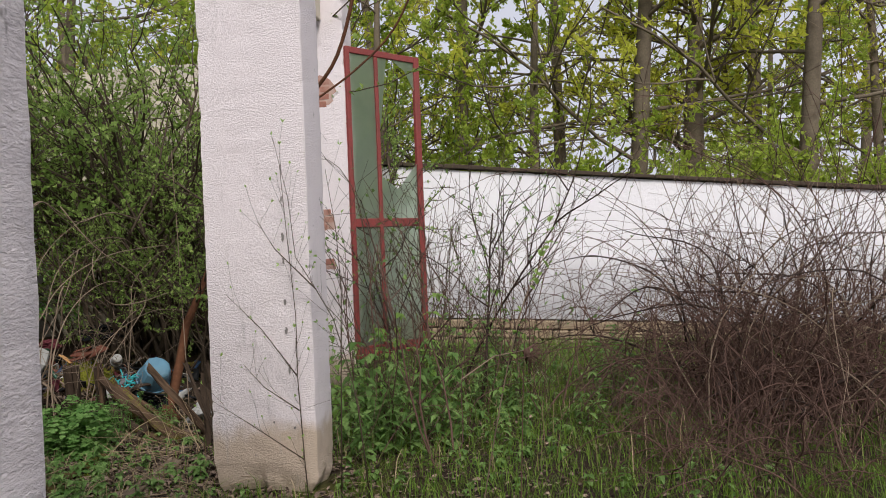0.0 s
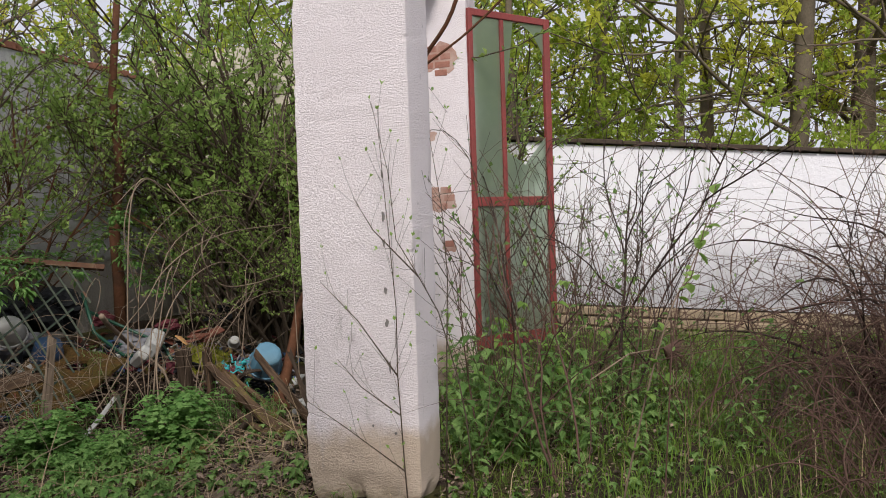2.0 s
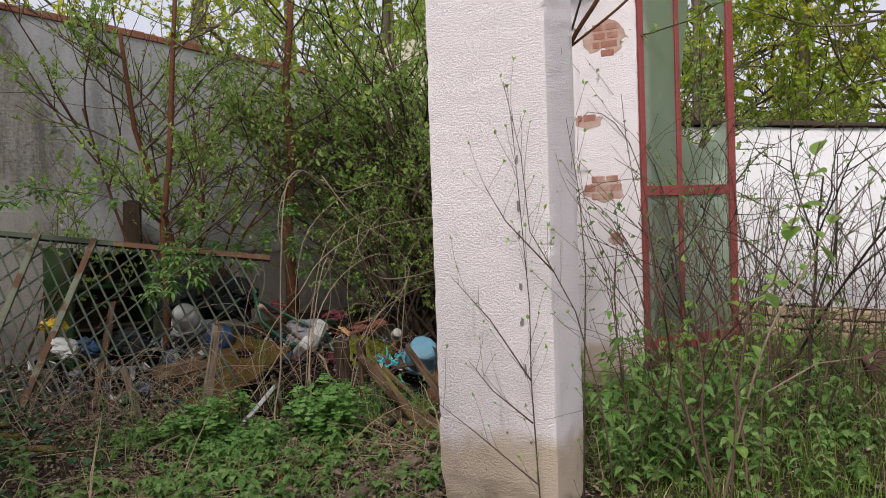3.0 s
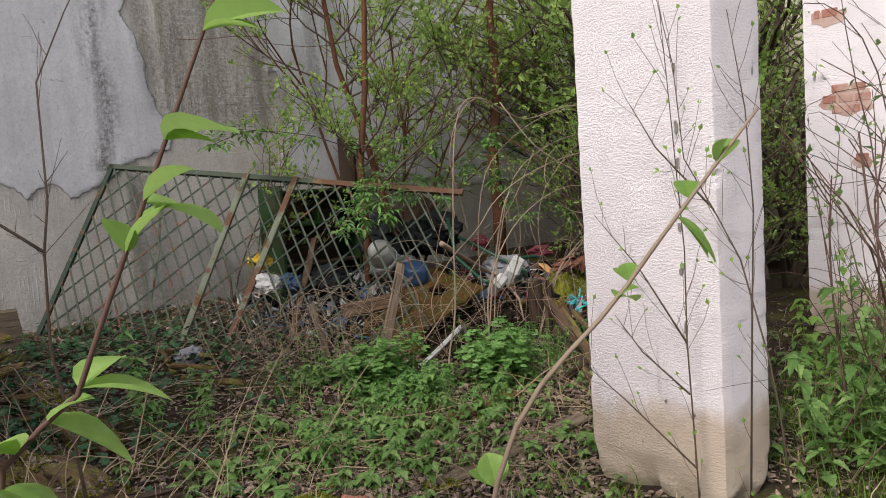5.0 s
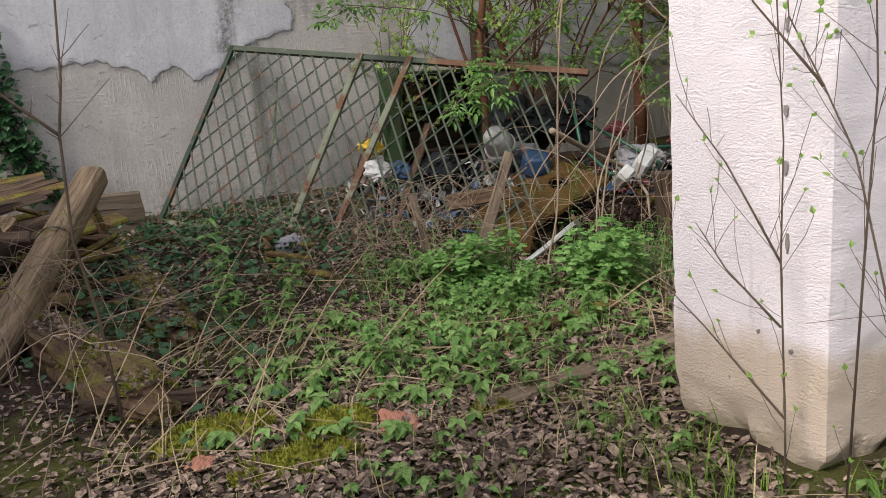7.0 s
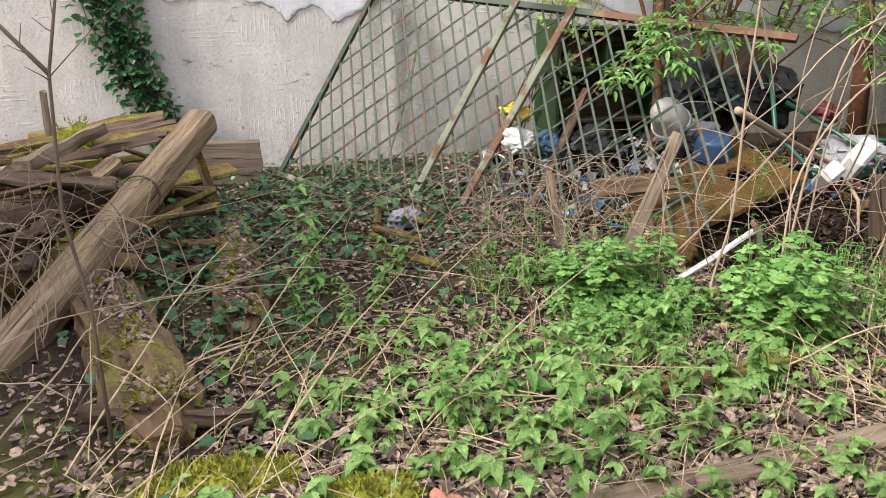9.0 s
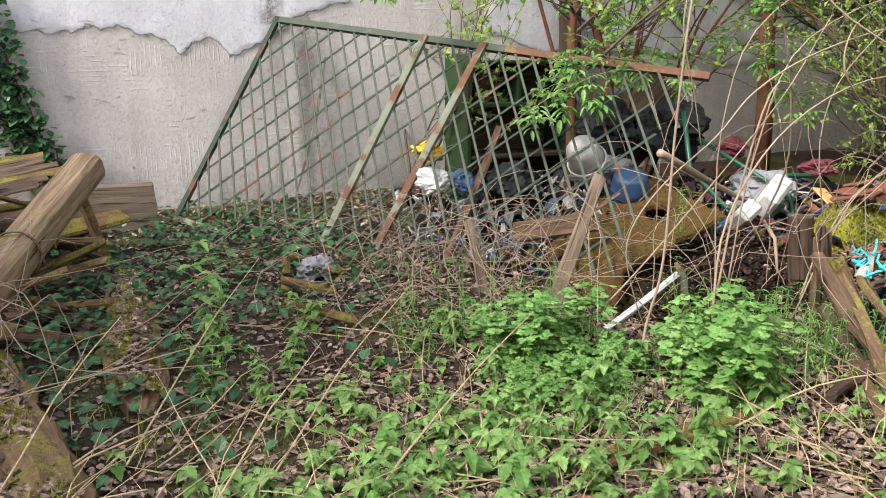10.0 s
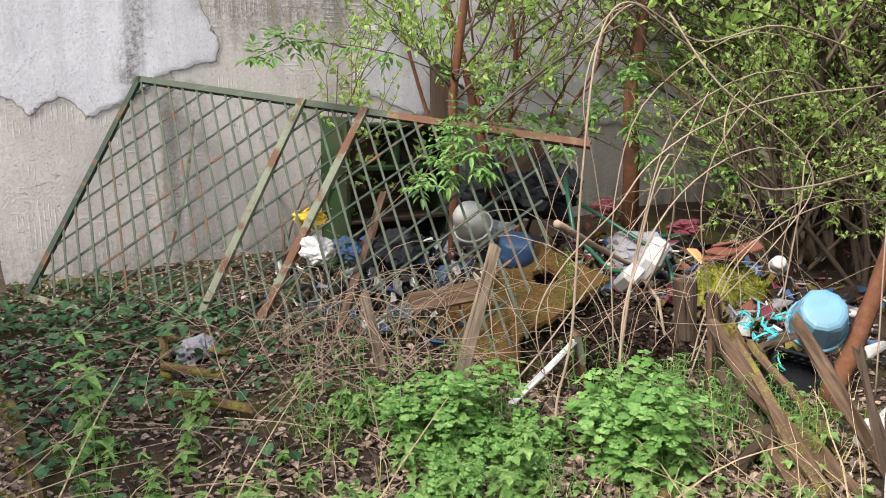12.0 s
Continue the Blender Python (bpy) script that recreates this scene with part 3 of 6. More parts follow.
def timber(name, length, width, thick, material, seed, ragged=0.04, worn=0.012):
    """A sawn or split piece of wood along x: uneven faces, worn edges and splintered ends."""
    nl = max(4, int(length / 0.07))
    verts, faces = [], []
    ring = [(-1, -1), (0, -1), (1, -1), (1, 0), (1, 1), (0, 1), (-1, 1), (-1, 0)]
    for i in range(nl + 1):
        x = -length / 2 + length * i / nl
        for k, (cy, cz) in enumerate(ring):
            n = noise.noise(Vector((x * 2.5 + seed, cy * 2, cz * 2)))
            edge = 0.86 if cy and cz else 1.0
            ex = ragged * noise.noise(Vector((cy * 3, cz * 3, seed + i))) if i in (0, nl) else 0
            verts.append((x + ex, cy * width / 2 * edge + worn * n, cz * thick / 2 * edge + worn * noise.noise(Vector((x * 3, cy, seed + 9)))))
    for i in range(nl):
        for k in range(8):
            a, b = i * 8 + k, i * 8 + (k + 1) % 8
            faces.append((a, b, b + 8, a + 8))
    faces += [tuple(reversed(range(8))), tuple(range(nl * 8, nl * 8 + 8))]
    return soup(name, verts, faces, material)


def plank(label, a, b, width, thick, material, roll=0.0, name="plank", category="plank", group="", worn=0.012):
    a, b = Vector(a), Vector(b)
    ob = timber(name, (b - a).length, width, thick, material, u(0, 90), max(0.04, worn * 2), worn)
    between(ob, a, b, roll)
    return tagged(ob, label, category, group)


# the heavy round-edged beam with an iron hoop, on the timber heap
A, B = Vector((-2.47, 2.6, -0.06)), Vector((-1.54, 4.92, 0.72))
beam = tagged(new("wooden_beam"), "heavy weathered wooden beam with an iron wire hoop, lying across a timber heap", "beam")
between(beam, A, B)
L = (B - A).length
bv, bf = [], []
for i in range(31):
    x = -L / 2 + L * i / 30
    for k in range(20):
        a = 2 * math.pi * k / 20
        c, s = math.cos(a), math.sin(a)
        r = 0.100 / max(abs(c), abs(s), 0.86) * (1 + 0.04 * noise.noise(Vector((x * 1.5, c * 2, s * 2))) + 0.02 * noise.noise(Vector((x * 6, c * 5, s * 5))))
        bv.append((x + (0.03 * noise.noise(Vector((c * 3, s * 3, i))) if i in (0, 30) else 0), c * r, s * r * 0.92))
for i in range(30):
    for k in range(20):
        a, b = i * 20 + k, i * 20 + (k + 1) % 20
        bf.append((a, b, b + 20, a + 20))
bf += [tuple(reversed(range(20))), tuple(range(600, 620))]
beam_log = soup("log", bv, bf, M_BEAM, beam)
hoop = [(0.28 + 0.03 * math.sin(a), 0.122 * math.cos(a), 0.116 * math.sin(a)) for a in [2 * math.pi * k / 20 for k in range(21)]]
soup("wire_hoop", *tube(hoop, 0.007, 5), M_RUST_IRON, beam_log)

HEAP = "planks of the timber heap"
plank("broad grey board standing against the timber heap", (-1.75, 5.45, 0.36), (-1.14, 5.62, 0.31), 0.36, 0.035, M_PLANK, 80)
plank("dark broken plank under the beam", (-2.4, 4.6, 0.30), (-1.35, 5.1, 0.36), 0.16, 0.04, M_ROT, 20, group=HEAP)
plank("upright dark stake beside the timber heap", (-1.45, 4.75, 0.0), (-1.62, 4.9, 0.62), 0.06, 0.04, M_ROT, group=HEAP)
plank("thin pointed stake standing in the timber heap", (-2.62, 5.6, 0.2), (-2.62, 5.62, 0.92), 0.05, 0.03, M_PLANK, group=HEAP)
for i in range(17):
    y = u(3.7, 5.9)
    x = u(-3.3, -2.5) + 0.12 * (y - 3.2)
    l, a = u(0.5, 1.5), u(-0.6, 0.6) + (1.3 if i % 3 == 0 else 0)
    z = ground_z(x, y) + u(0.03, 0.42)
    d = Vector((math.cos(a), math.sin(a), u(-0.12, 0.2))) * l / 2
    p = Vector((x, y, z))
    plank("weathered broken plank in the timber heap", p - d, p + d, u(0.07, 0.2), u(0.02, 0.05), (M_WET, M_WET, M_SPLIT, M_ROT)[i % 4], u(-30, 30), group=HEAP, worn=0.03)
for i in range(6):
    plank("dark mossy board stacked on the timber heap", (-2.85 + u(-0.1, 0.1), 5.3 + 0.11 * i, 0.44 + 0.03 * i), (-1.78 + u(-0.15, 0.1), 5.42 + 0.1 * i, 0.56 + 0.03 * i), 0.11, 0.022, (M_WET, M_WET, M_ROT)[i % 3], 18 + u(-14, 14), group=HEAP, worn=0.022)
for a, b, w, m in (((-3.1, 4.1, 0.22), (-2.0, 4.35, 0.40), 0.13, M_WET), ((-2.75, 3.6, 0.05), (-2.15, 5.1, 0.46), 0.12, M_BEAM), ((-3.0, 4.9, 0.36), (-1.85, 5.15, 0.42), 0.09, M_WET), ((-2.9, 3.3, 0.06), (-2.1, 3.75, 0.2), 0.14, M_ROT), ((-2.6, 4.5, 0.55), (-2.25, 5.4, 0.66), 0.12, M_PLANK)):
    plank("thick splintered log in the timber heap", a, b, w, w * 0.75, m, u(-30, 30), "split_log", "log", HEAP, worn=0.03)
for i in range(90):
    p = Vector((u(-2.9, -1.6), u(3.4, 5.5), 0))
    p.z = ground_z(p.x, p.y) + u(0.02, 0.30)
    a, l = u(0, 6.3), u(0.12, 0.5)
    d = Vector((math.cos(a), math.sin(a), u(-0.5, 0.5))) * l / 2
    plank("broken splinter of rotten wood in the timber heap", p - d, p + d, u(0.03, 0.08), u(0.015, 0.04), (M_WET, M_ROT, M_SPLIT, M_LOG)[i % 4], u(-50, 50), "splinter", "wood splinter", "splinters of the timber heap", worn=0.02)
# rotten logs in the foreground
def rotten_log(label, a, b, r, seed):
    """A collapsed log: flattened, deeply furrowed, with moss and loose bark on top."""
    a, b = Vector(a), Vector(b)
    top = tagged(new("rotten_log"), label, "log")
    length = (b - a).length
    verts, faces, n, sides = [], [], 46, 22
    for i in range(n + 1):
        x = -length / 2 + length * i / n
        end = min(1, 3.5 * min(i, n - i) / n + 0.45)
        for k in range(sides):
            an = 2 * math.pi * k / sides
            c, s = math.cos(an), math.sin(an)
            q = Vector((x * 1.6 + seed, c * 1.5, s * 1.5))
            rr = r * end * (1 + 0.5 * noise.noise(q) + 0.22 * noise.noise(Vector((x * 3, c * 6, s * 6 + seed))) + 0.1 * noise.noise(Vector((x * 14, c * 9, s * 9))))
            verts.append((x + 0.04 * noise.noise(q * 5), c * rr, s * rr * 0.62))
    for i in range(n):
        for k in range(sides):
            p, q = i * sides + k, i * sides + (k + 1) % sides
            faces.append((p, q, q + sides, p + sides))
    faces += [tuple(reversed(range(sides))), tuple(range(n * sides, n * sides + sides))]
    soup("log", verts, faces, M_LOG, top)
    between(top, a, b)
    moss, flakes = Heap(), Heap()
    for k in range(3400):
        x, w = u(-0.44, 0.44) * length, u(-1, 1)
        if noise.noise(Vector((x * 3, w * 1.5, seed))) < 0.0 and k % 4:
            continue
        p = Vector((x, w * r * 0.8, r * 0.62 * math.sqrt(max(0, 1 - w * w)) * (1 + 0.4 * noise.noise(Vector((x * 1.6 + seed, w, 1))))))
        d = (Vector((0, w, 1)) + Vector((u(-1, 1), u(-1, 1), u(-1, 1))) * 0.6).normalized()
        if k % 4:
            moss.add([p, p + d.cross(Vector((1, 0, 0))) * 0.012, p + d * u(0.015, 0.035)], [(0, 1, 2)])
        else:
            s = u(0.02, 0.05)
            q = Euler((u(-0.6, 0.6), u(-0.6, 0.6), u(0, 6))).to_matrix()
            flakes.add([p + q @ Vector(c) * s * 0.6 + Vector((0, 0, 0.006)) for c in ((-1, -0.5, 0), (1, -0.4, 0.2), (0.8, 0.5, 0), (-0.8, 0.4, 0.3))], [(0, 1, 2, 3)])
    tagged(moss.done("moss", M_MOSS, top), kind="stuff")
    tagged(flakes.done("bark_litter", M_LITTER, top), kind="stuff")
    for k in range(9):
        ob = timber("bark_chip", u(0.06, 0.2), u(0.02, 0.05), 0.012, (M_LOG, M_WET, M_SPLIT)[k % 3], k * 5 + seed, 0.04)
        ob.parent = top
        ob.matrix_basis = pose(u(-0.36, 0.36) * length, u(-0.4, 0.4) * r, r * 0.6, u(-25, 25), u(-12, 12), u(-40, 40))


rotten_log("mossy rotten log crumbling into the litter", (-2.12, 3.5, 0.05), (-1.70, 1.72, 0.0), 0.17, 3)
rotten_log("rotten log with crumbling red heartwood and moss", (-1.40, 4.45, 0.12), (-1.43, 2.65, 0.0), 0.115, 8)
plank("dark bark-covered branch on the litter", (-2.0, 1.92, 0.05), (-1.42, 1.75, 0.03), 0.055, 0.05, M_WET, name="fallen_branch", category="branch", worn=0.035)
plank("grey board half sunk in leaf litter", (-0.55, 0.98, -0.02), (0.55, 1.02, 0.0), 0.11, 0.035, M_PLANK)
plank("dark rotten board under the nettles", (-0.1, 1.55, 0.0), (0.65, 1.62, 0.02), 0.10, 0.04, M_ROT)
# broken frame of battens by the gate
for a, b in (((-0.5, 4.3, 0.17), (-0.22, 3.95, 0.12)), ((-0.59, 3.86, 0.14), (-0.34, 3.62, 0.10)), ((-0.65, 3.5, 0.12), (-0.36, 3.22, 0.06)), ((-0.47, 4.3, 0.18), (-0.6, 3.78, 0.09))):
    plank("short mossy batten of a broken frame", a, b, 0.05, 0.03, M_ROT if u(0, 1) < 0.7 else M_SPLIT, u(-20, 20), "batten", "batten", "broken frame battens")
# leaning planks before the gate
plank("grey plank leaning on the gate", (0.46, 2.74, 0.06), (1.03, 3.16, 0.69), 0.075, 0.025, M_PLANK, 40)
plank("narrow splintered stake by the gate", (0.42, 3.35, 0.02), (0.40, 3.5, 0.45), 0.06, 0.02, M_PLANK)
plank("brown wooden strut behind the gate", (0.42, 3.9, 0.1), (1.1, 4.5, 0.85), 0.055, 0.03, M_SPLIT, 0, "strut", "wooden strut")


BOARD = ((1.64, 4.02), (1.80, 4.05), (1.96, 3.97), (2.02, 3.28), (1.61, 3.23), (1.30, 3.25), (1.12, 3.08), (0.95, 2.93), (0.84, 3.15), (0.90, 3.55), (1.08, 3.82))


def board_edge(x, y):
    """Signed distance to the board's outline: above nought inside."""
    d, inside = 9.0, False
    for (ax, ay), (bx, by) in zip(BOARD, BOARD[1:] + BOARD[:1]):
        t = min(max(((x - ax) * (bx - ax) + (y - ay) * (by - ay)) / ((bx - ax) ** 2 + (by - ay) ** 2), 0), 1)
        d = min(d, math.hypot(x - ax - t * (bx - ax), y - ay - t * (by - ay)))
        if (ay > y) != (by > y) and x < ax + (y - ay) / (by - ay) * (bx - ax):
            inside = not inside
    return d if inside else -d


def rotten_board():
    """A mossy sheet with a pointed corner and a leg, broken at the edges and with a hole through it."""
    bm = bmesh.new()
    nx, ny, c = 66, 62, 0.019
    verts = {}
    for j in range(ny + 1):
        for i in range(nx + 1):
            x, y = 0.80 + i * c, 2.88 + j * c
            z = 0.37 + 0.31 * (x - 2.01) + 0.2 * (y - 3.28) + 0.022 * noise.noise(Vector((x * 4, y * 4, 2))) + 0.007 * noise.noise(Vector((x * 19, y * 19, 4)))
            verts[i, j] = bm.verts.new((x - 1.4, y - 3.4, z - 0.2))
    for j in range(ny):
        for i in range(nx):
            x, y = 0.80 + (i + 0.5) * c, 2.88 + (j + 0.5) * c
            r = 0.035 * rough_line(x * 2, y * 2, 5)
            hole = math.hypot((x - 1.745) / 0.085, (y - 3.59) / 0.10) + r * 9
            if board_edge(x, y) + r > 0 and hole > 1:
                bm.faces.new((verts[i, j], verts[i + 1, j], verts[i + 1, j + 1], verts[i, j + 1]))
    for v in list(bm.verts):
        if not v.link_faces:
            bm.verts.remove(v)
    ex = bmesh.ops.extrude_face_region(bm, geom=bm.faces[:])
    bmesh.ops.translate(bm, verts=[v for v in ex["geom"] if isinstance(v, bmesh.types.BMVert)], vec=(0, 0, -0.028))
    bmesh.ops.recalc_face_normals(bm, faces=bm.faces[:])
    m = Nodes("mossy_chipboard", 0.95)
    fine = m.noise(60, 7)
    col = m.mix(m.noise(7, 6), (0.05, 0.027, 0.010), (0.14, 0.078, 0.024))
    col = m.mix(m.band(m.noise(5, 7, 0.7), 0.48, 0.66), col, (0.062, 0.056, 0.012))
    col = m.mix(m.band(fine, 0.5, 0.66), col, (0.035, 0.022, 0.01))
    col = m.mix(m.band(m.noise(28, 6, 0.7), 0.58, 0.7), col, (0.17, 0.115, 0.045))
    m.color(col).bump(fine, 1.0, 0.02)
    ob = part("rotten_board", bm, m.mat)
    return tagged(ob, "mossy ochre board with a ragged hole, propped on the rubbish", "board")


board = rotten_board()
board.location = (1.4, 3.4, 0.2)
plank("ochre plank lying behind the gate", (0.72, 3.55, 0.33), (1.25, 3.5, 0.36), 0.13, 0.03, M_SPLIT, 60)

M_WPLASTIC = simple("white_plastic", (0.40, 0.40, 0.385), 0.5, grain=20, amount=0.3, stain=(0.20, 0.18, 0.15))
M_BLUE = simple("sky_blue_plastic", (0.105, 0.235, 0.33), 0.5, grain=12, amount=0.35, stain=(0.10, 0.17, 0.20))
M_NAVY = simple("dark_blue_plastic", (0.025, 0.06, 0.13), 0.5, grain=15, amount=0.2)
M_CYAN = simple("turquoise_film", (0.05, 0.42, 0.44), 0.45, grain=25, amount=0.2)
M_YELLOW = simple("yellow_film", (0.55, 0.36, 0.03), 0.5, grain=25, amount=0.15)
M_BLACK = simple("black_plastic", (0.013, 0.014, 0.016), 0.62, grain=25, amount=0.3)
M_TERRA = simple("terracotta", (0.15, 0.058, 0.04), 0.85, grain=40, amount=0.25)
M_HOSE = simple("green_hose", (0.012, 0.065, 0.038), 0.4, grain=30, amount=0.2)
M_CLOTH_R = simple("wet_red_cloth", (0.13, 0.035, 0.045), 0.9, grain=60, amount=0.4)
M_CLOTH_G = simple("grey_cloth", (0.20, 0.20, 0.22), 0.9, grain=60, amount=0.4)
M_CARD = simple("orange_cardboard", (0.60, 0.34, 0.14), 0.85, grain=30, amount=0.2)

# white angle profile and the brown post beside it
plank("white plastic profile leaning out of the hollow", (0.72, 2.66, 0.0), (1.34, 2.86, 0.17), 0.034, 0.016, M_WPLASTIC, 35, "plastic_profile", "profile")
plank("short maroon iron post behind the white profile", (1.42, 2.86, -0.1), (1.36, 2.88, 0.21), 0.045, 0.04, M_RUST_IRON, 0, "iron_post", "post")


def lathe(profile, sides=28):
    verts, faces = [], []
    for r, z in profile:
        for k in range(sides):
            a = 2 * math.pi * k / sides
            verts.append((r * math.cos(a), r * math.sin(a), z))
    for i in range(len(profile) - 1):
        for k in range(sides):
            a, b = i * sides + k, i * sides + (k + 1) % sides
            faces.append((a, b, b + sides, a + sides))
    return verts, faces


def bucket(label, where, axis, r, h, material, name="bucket", sides=28):
    """A tub: rounded closed end, tapered wall with thickness, rolled rim, two ribs and a wire handle; axis points out of its open end."""
    top = tagged(new(name), label, "bucket")
    top.matrix_basis = Matrix.Translation(where) @ Vector(axis).to_track_quat("Z", "Y").to_matrix().to_4x4()
    dome = [(0.001, -0.10 * r), (0.4 * r, -0.095 * r), (0.57 * r, -0.085 * r), (0.68 * r, -0.05 * r), (0.77 * r, 0.02 * r), (0.82 * r, 0.16 * r), (0.90 * r, 0.55 * h)]
    body = soup("body", *lathe(dome + [(r * 0.97, h), (r * 0.94, h), (r * 0.76, 0.02), (0.001, -0.1 * r)], sides), material, top, sides > 20)
    for v in body.data.vertices:
        v.co *= 1 + 0.09 * noise.noise(v.co * 11)
    soup("rim", *lathe([(r * 0.96, h - 0.012), (r * 1.04, h - 0.012), (r * 1.05, h + 0.004), (r * 0.95, h + 0.008)]), material, body, True)
    soup("handle", *tube([(r * math.cos(a), 0.02 - 0.5 * r * math.sin(a), h - 0.3 * r * math.sin(a)) for a in [math.pi * k / 12 for k in range(13)]], 0.004, 5), M_RUST_IRON, body)
    return top


bucket("dusty sky-blue plastic tub lying upside down in the rubbish", (2.22, 1.98, 0.40), (0.55, 0.5, -0.6), 0.15, 0.19, M_BLUE, sides=11)
bucket("white plastic tub tipped over behind the gate", (1.42, 3.98, 0.74), (0.45, 0.3, -0.5), 0.13, 0.15, M_WPLASTIC)
bucket("dark blue plastic tub half buried in rubbish", (1.72, 3.85, 0.55), (0.2, 0.3, -0.9), 0.14, 0.16, M_NAVY)
bucket("white plastic cup lying among the rubbish", (3.35, 3.0, 0.34), (0.6, 0.5, -0.4), 0.06, 0.1, M_WPLASTIC, "cup")


def crate(label, m, lx, ly, h):
    """An open black crate with slotted sides."""
    top = tagged(new("crate"), label, "crate")
    top.matrix_basis = m
    part("base", box(-lx / 2, lx / 2, -ly / 2, ly / 2, 0, 0.012), M_BLACK, top)
    for z in (0.012, h * 0.36, h * 0.68, h - 0.03):
        for s in (-1, 1):
            part("rail", box(-lx / 2, lx / 2, s * ly / 2 - 0.006, s * ly / 2 + 0.006, z, z + 0.022), M_BLACK, top)
            part("rail", box(s * lx / 2 - 0.006, s * lx / 2 + 0.006, -ly / 2 + 0.007, ly / 2 - 0.007, z, z + 0.022), M_BLACK, top)
    for i in range(7):
        x = -lx / 2 + 0.01 + (lx - 0.02) * i / 6
        for s in (-1, 1):
            part("rib", box(x - 0.006, x + 0.006, s * (ly / 2 - 0.004) - 0.007, s * (ly / 2 - 0.004) + 0.007, 0.0, h - 0.002), M_BLACK, top)
    for i in range(5):
        y = -ly / 2 + 0.03 + (ly - 0.06) * i / 4
        for s in (-1, 1):
            part("rib", box(s * (lx / 2 - 0.004) - 0.007, s * (lx / 2 - 0.004) + 0.007, y - 0.006, y + 0.006, 0.0, h - 0.002), M_BLACK, top)


crate("black slotted plastic crate tipped among split wood", pose(1.98, 2.02, 0.02, 62, 18, -24), 0.34, 0.3, 0.16)
crate("dark plastic crate upside down on the rubbish", pose(4.15, 3.55, 0.62, 176, 6, 12), 0.62, 0.4, 0.17)

plank("mossy grey slab standing beside the hollow", (2.06, 2.68, -0.05), (1.98, 2.68, 0.46), 0.13, 0.06, M_WET, 20, "slab", "slab", worn=0.03)
plank("rotten upright stake with a broken top", (1.72, 2.2, -0.05), (1.68, 2.23, 0.5), 0.085, 0.07, M_WET, 0, "stake", "stake", worn=0.025)
# split firewood at the foot of the pillar
WOOD = "split firewood by the pillar"
for a, b, w, t in (((1.52, 2.1, -0.02), (1.57, 2.15, 0.55), 0.09, 0.05), ((1.68, 1.86, -0.03), (1.60, 2.1, 0.40), 0.10, 0.06), ((1.62, 1.5, -0.03), (1.74, 2.05, 0.30), 0.10, 0.06), ((1.25, 1.15, -0.02), (1.62, 1.85, 0.06), 0.12, 0.05),
                   ((1.42, 1.7, -0.02), (1.52, 2.05, 0.2), 0.09, 0.05), ((1.05, 1.25, -0.02), (1.4, 1.75, 0.04), 0.08, 0.04), ((0.95, 0.95, -0.02), (1.25, 1.1, 0.5), 0.06, 0.04), ((0.85, 0.75, -0.02), (0.98, 0.95, 0.45), 0.07, 0.04), ((1.0, 0.9, 0), (1.15, 1.2, 0.62), 0.05, 0.03), ((1.75, 2.0, 0.28), (2.6, 2.1, 0.24), 0.08, 0.04), ((1.18, 1.28, -0.02), (1.55, 2.0, 0.34), 0.08, 0.05), ((1.35, 1.45, -0.02), (1.5, 2.1, 0.42), 0.10, 0.05), ((1.5, 1.2, -0.02), (1.62, 1.75, 0.5), 0.09, 0.05), ((1.3, 1.0, -0.02), (1.42, 1.15, 0.55), 0.07, 0.05), ((1.1, 1.6, -0.01), (1.45, 1.72, 0.05), 0.11, 0.06)):
    plank("split brown firewood with torn bark", a, b, w * 0.65, t * 0.7, (M_SPLIT, M_WET, M_ROT, M_WET, M_LOG, M_SPLIT)[int(u(0, 6))], u(-60, 60), "split_log", "firewood", WOOD, worn=0.035)


def crumpled(name, label, category, where, size, material, seed, flat=0.6):
    """A crumpled bag or cloth: a folded, pinched lump."""
    bm = bmesh.new()
    bmesh.ops.create_icosphere(bm, subdivisions=4, radius=1)
    for v in bm.verts:
        p = v.co.copy()
        f = 1 + 0.5 * noise.noise(p * 1.3 + Vector((seed, 0, 0))) - 0.3 * abs(noise.noise(p * 3 + Vector((0, seed, 0)))) - 0.16 * abs(noise.noise(p * 7 + Vector((0, 0, seed))))
        v.co = Vector((p.x * size[0], p.y * size[1], p.z * size[2] * flat)) * f
    ob = part(name, bm, material)
    ob.matrix_basis = pose(*where, u(-15, 15), u(-15, 15), u(0, 360))
    return tagged(ob, label, category)


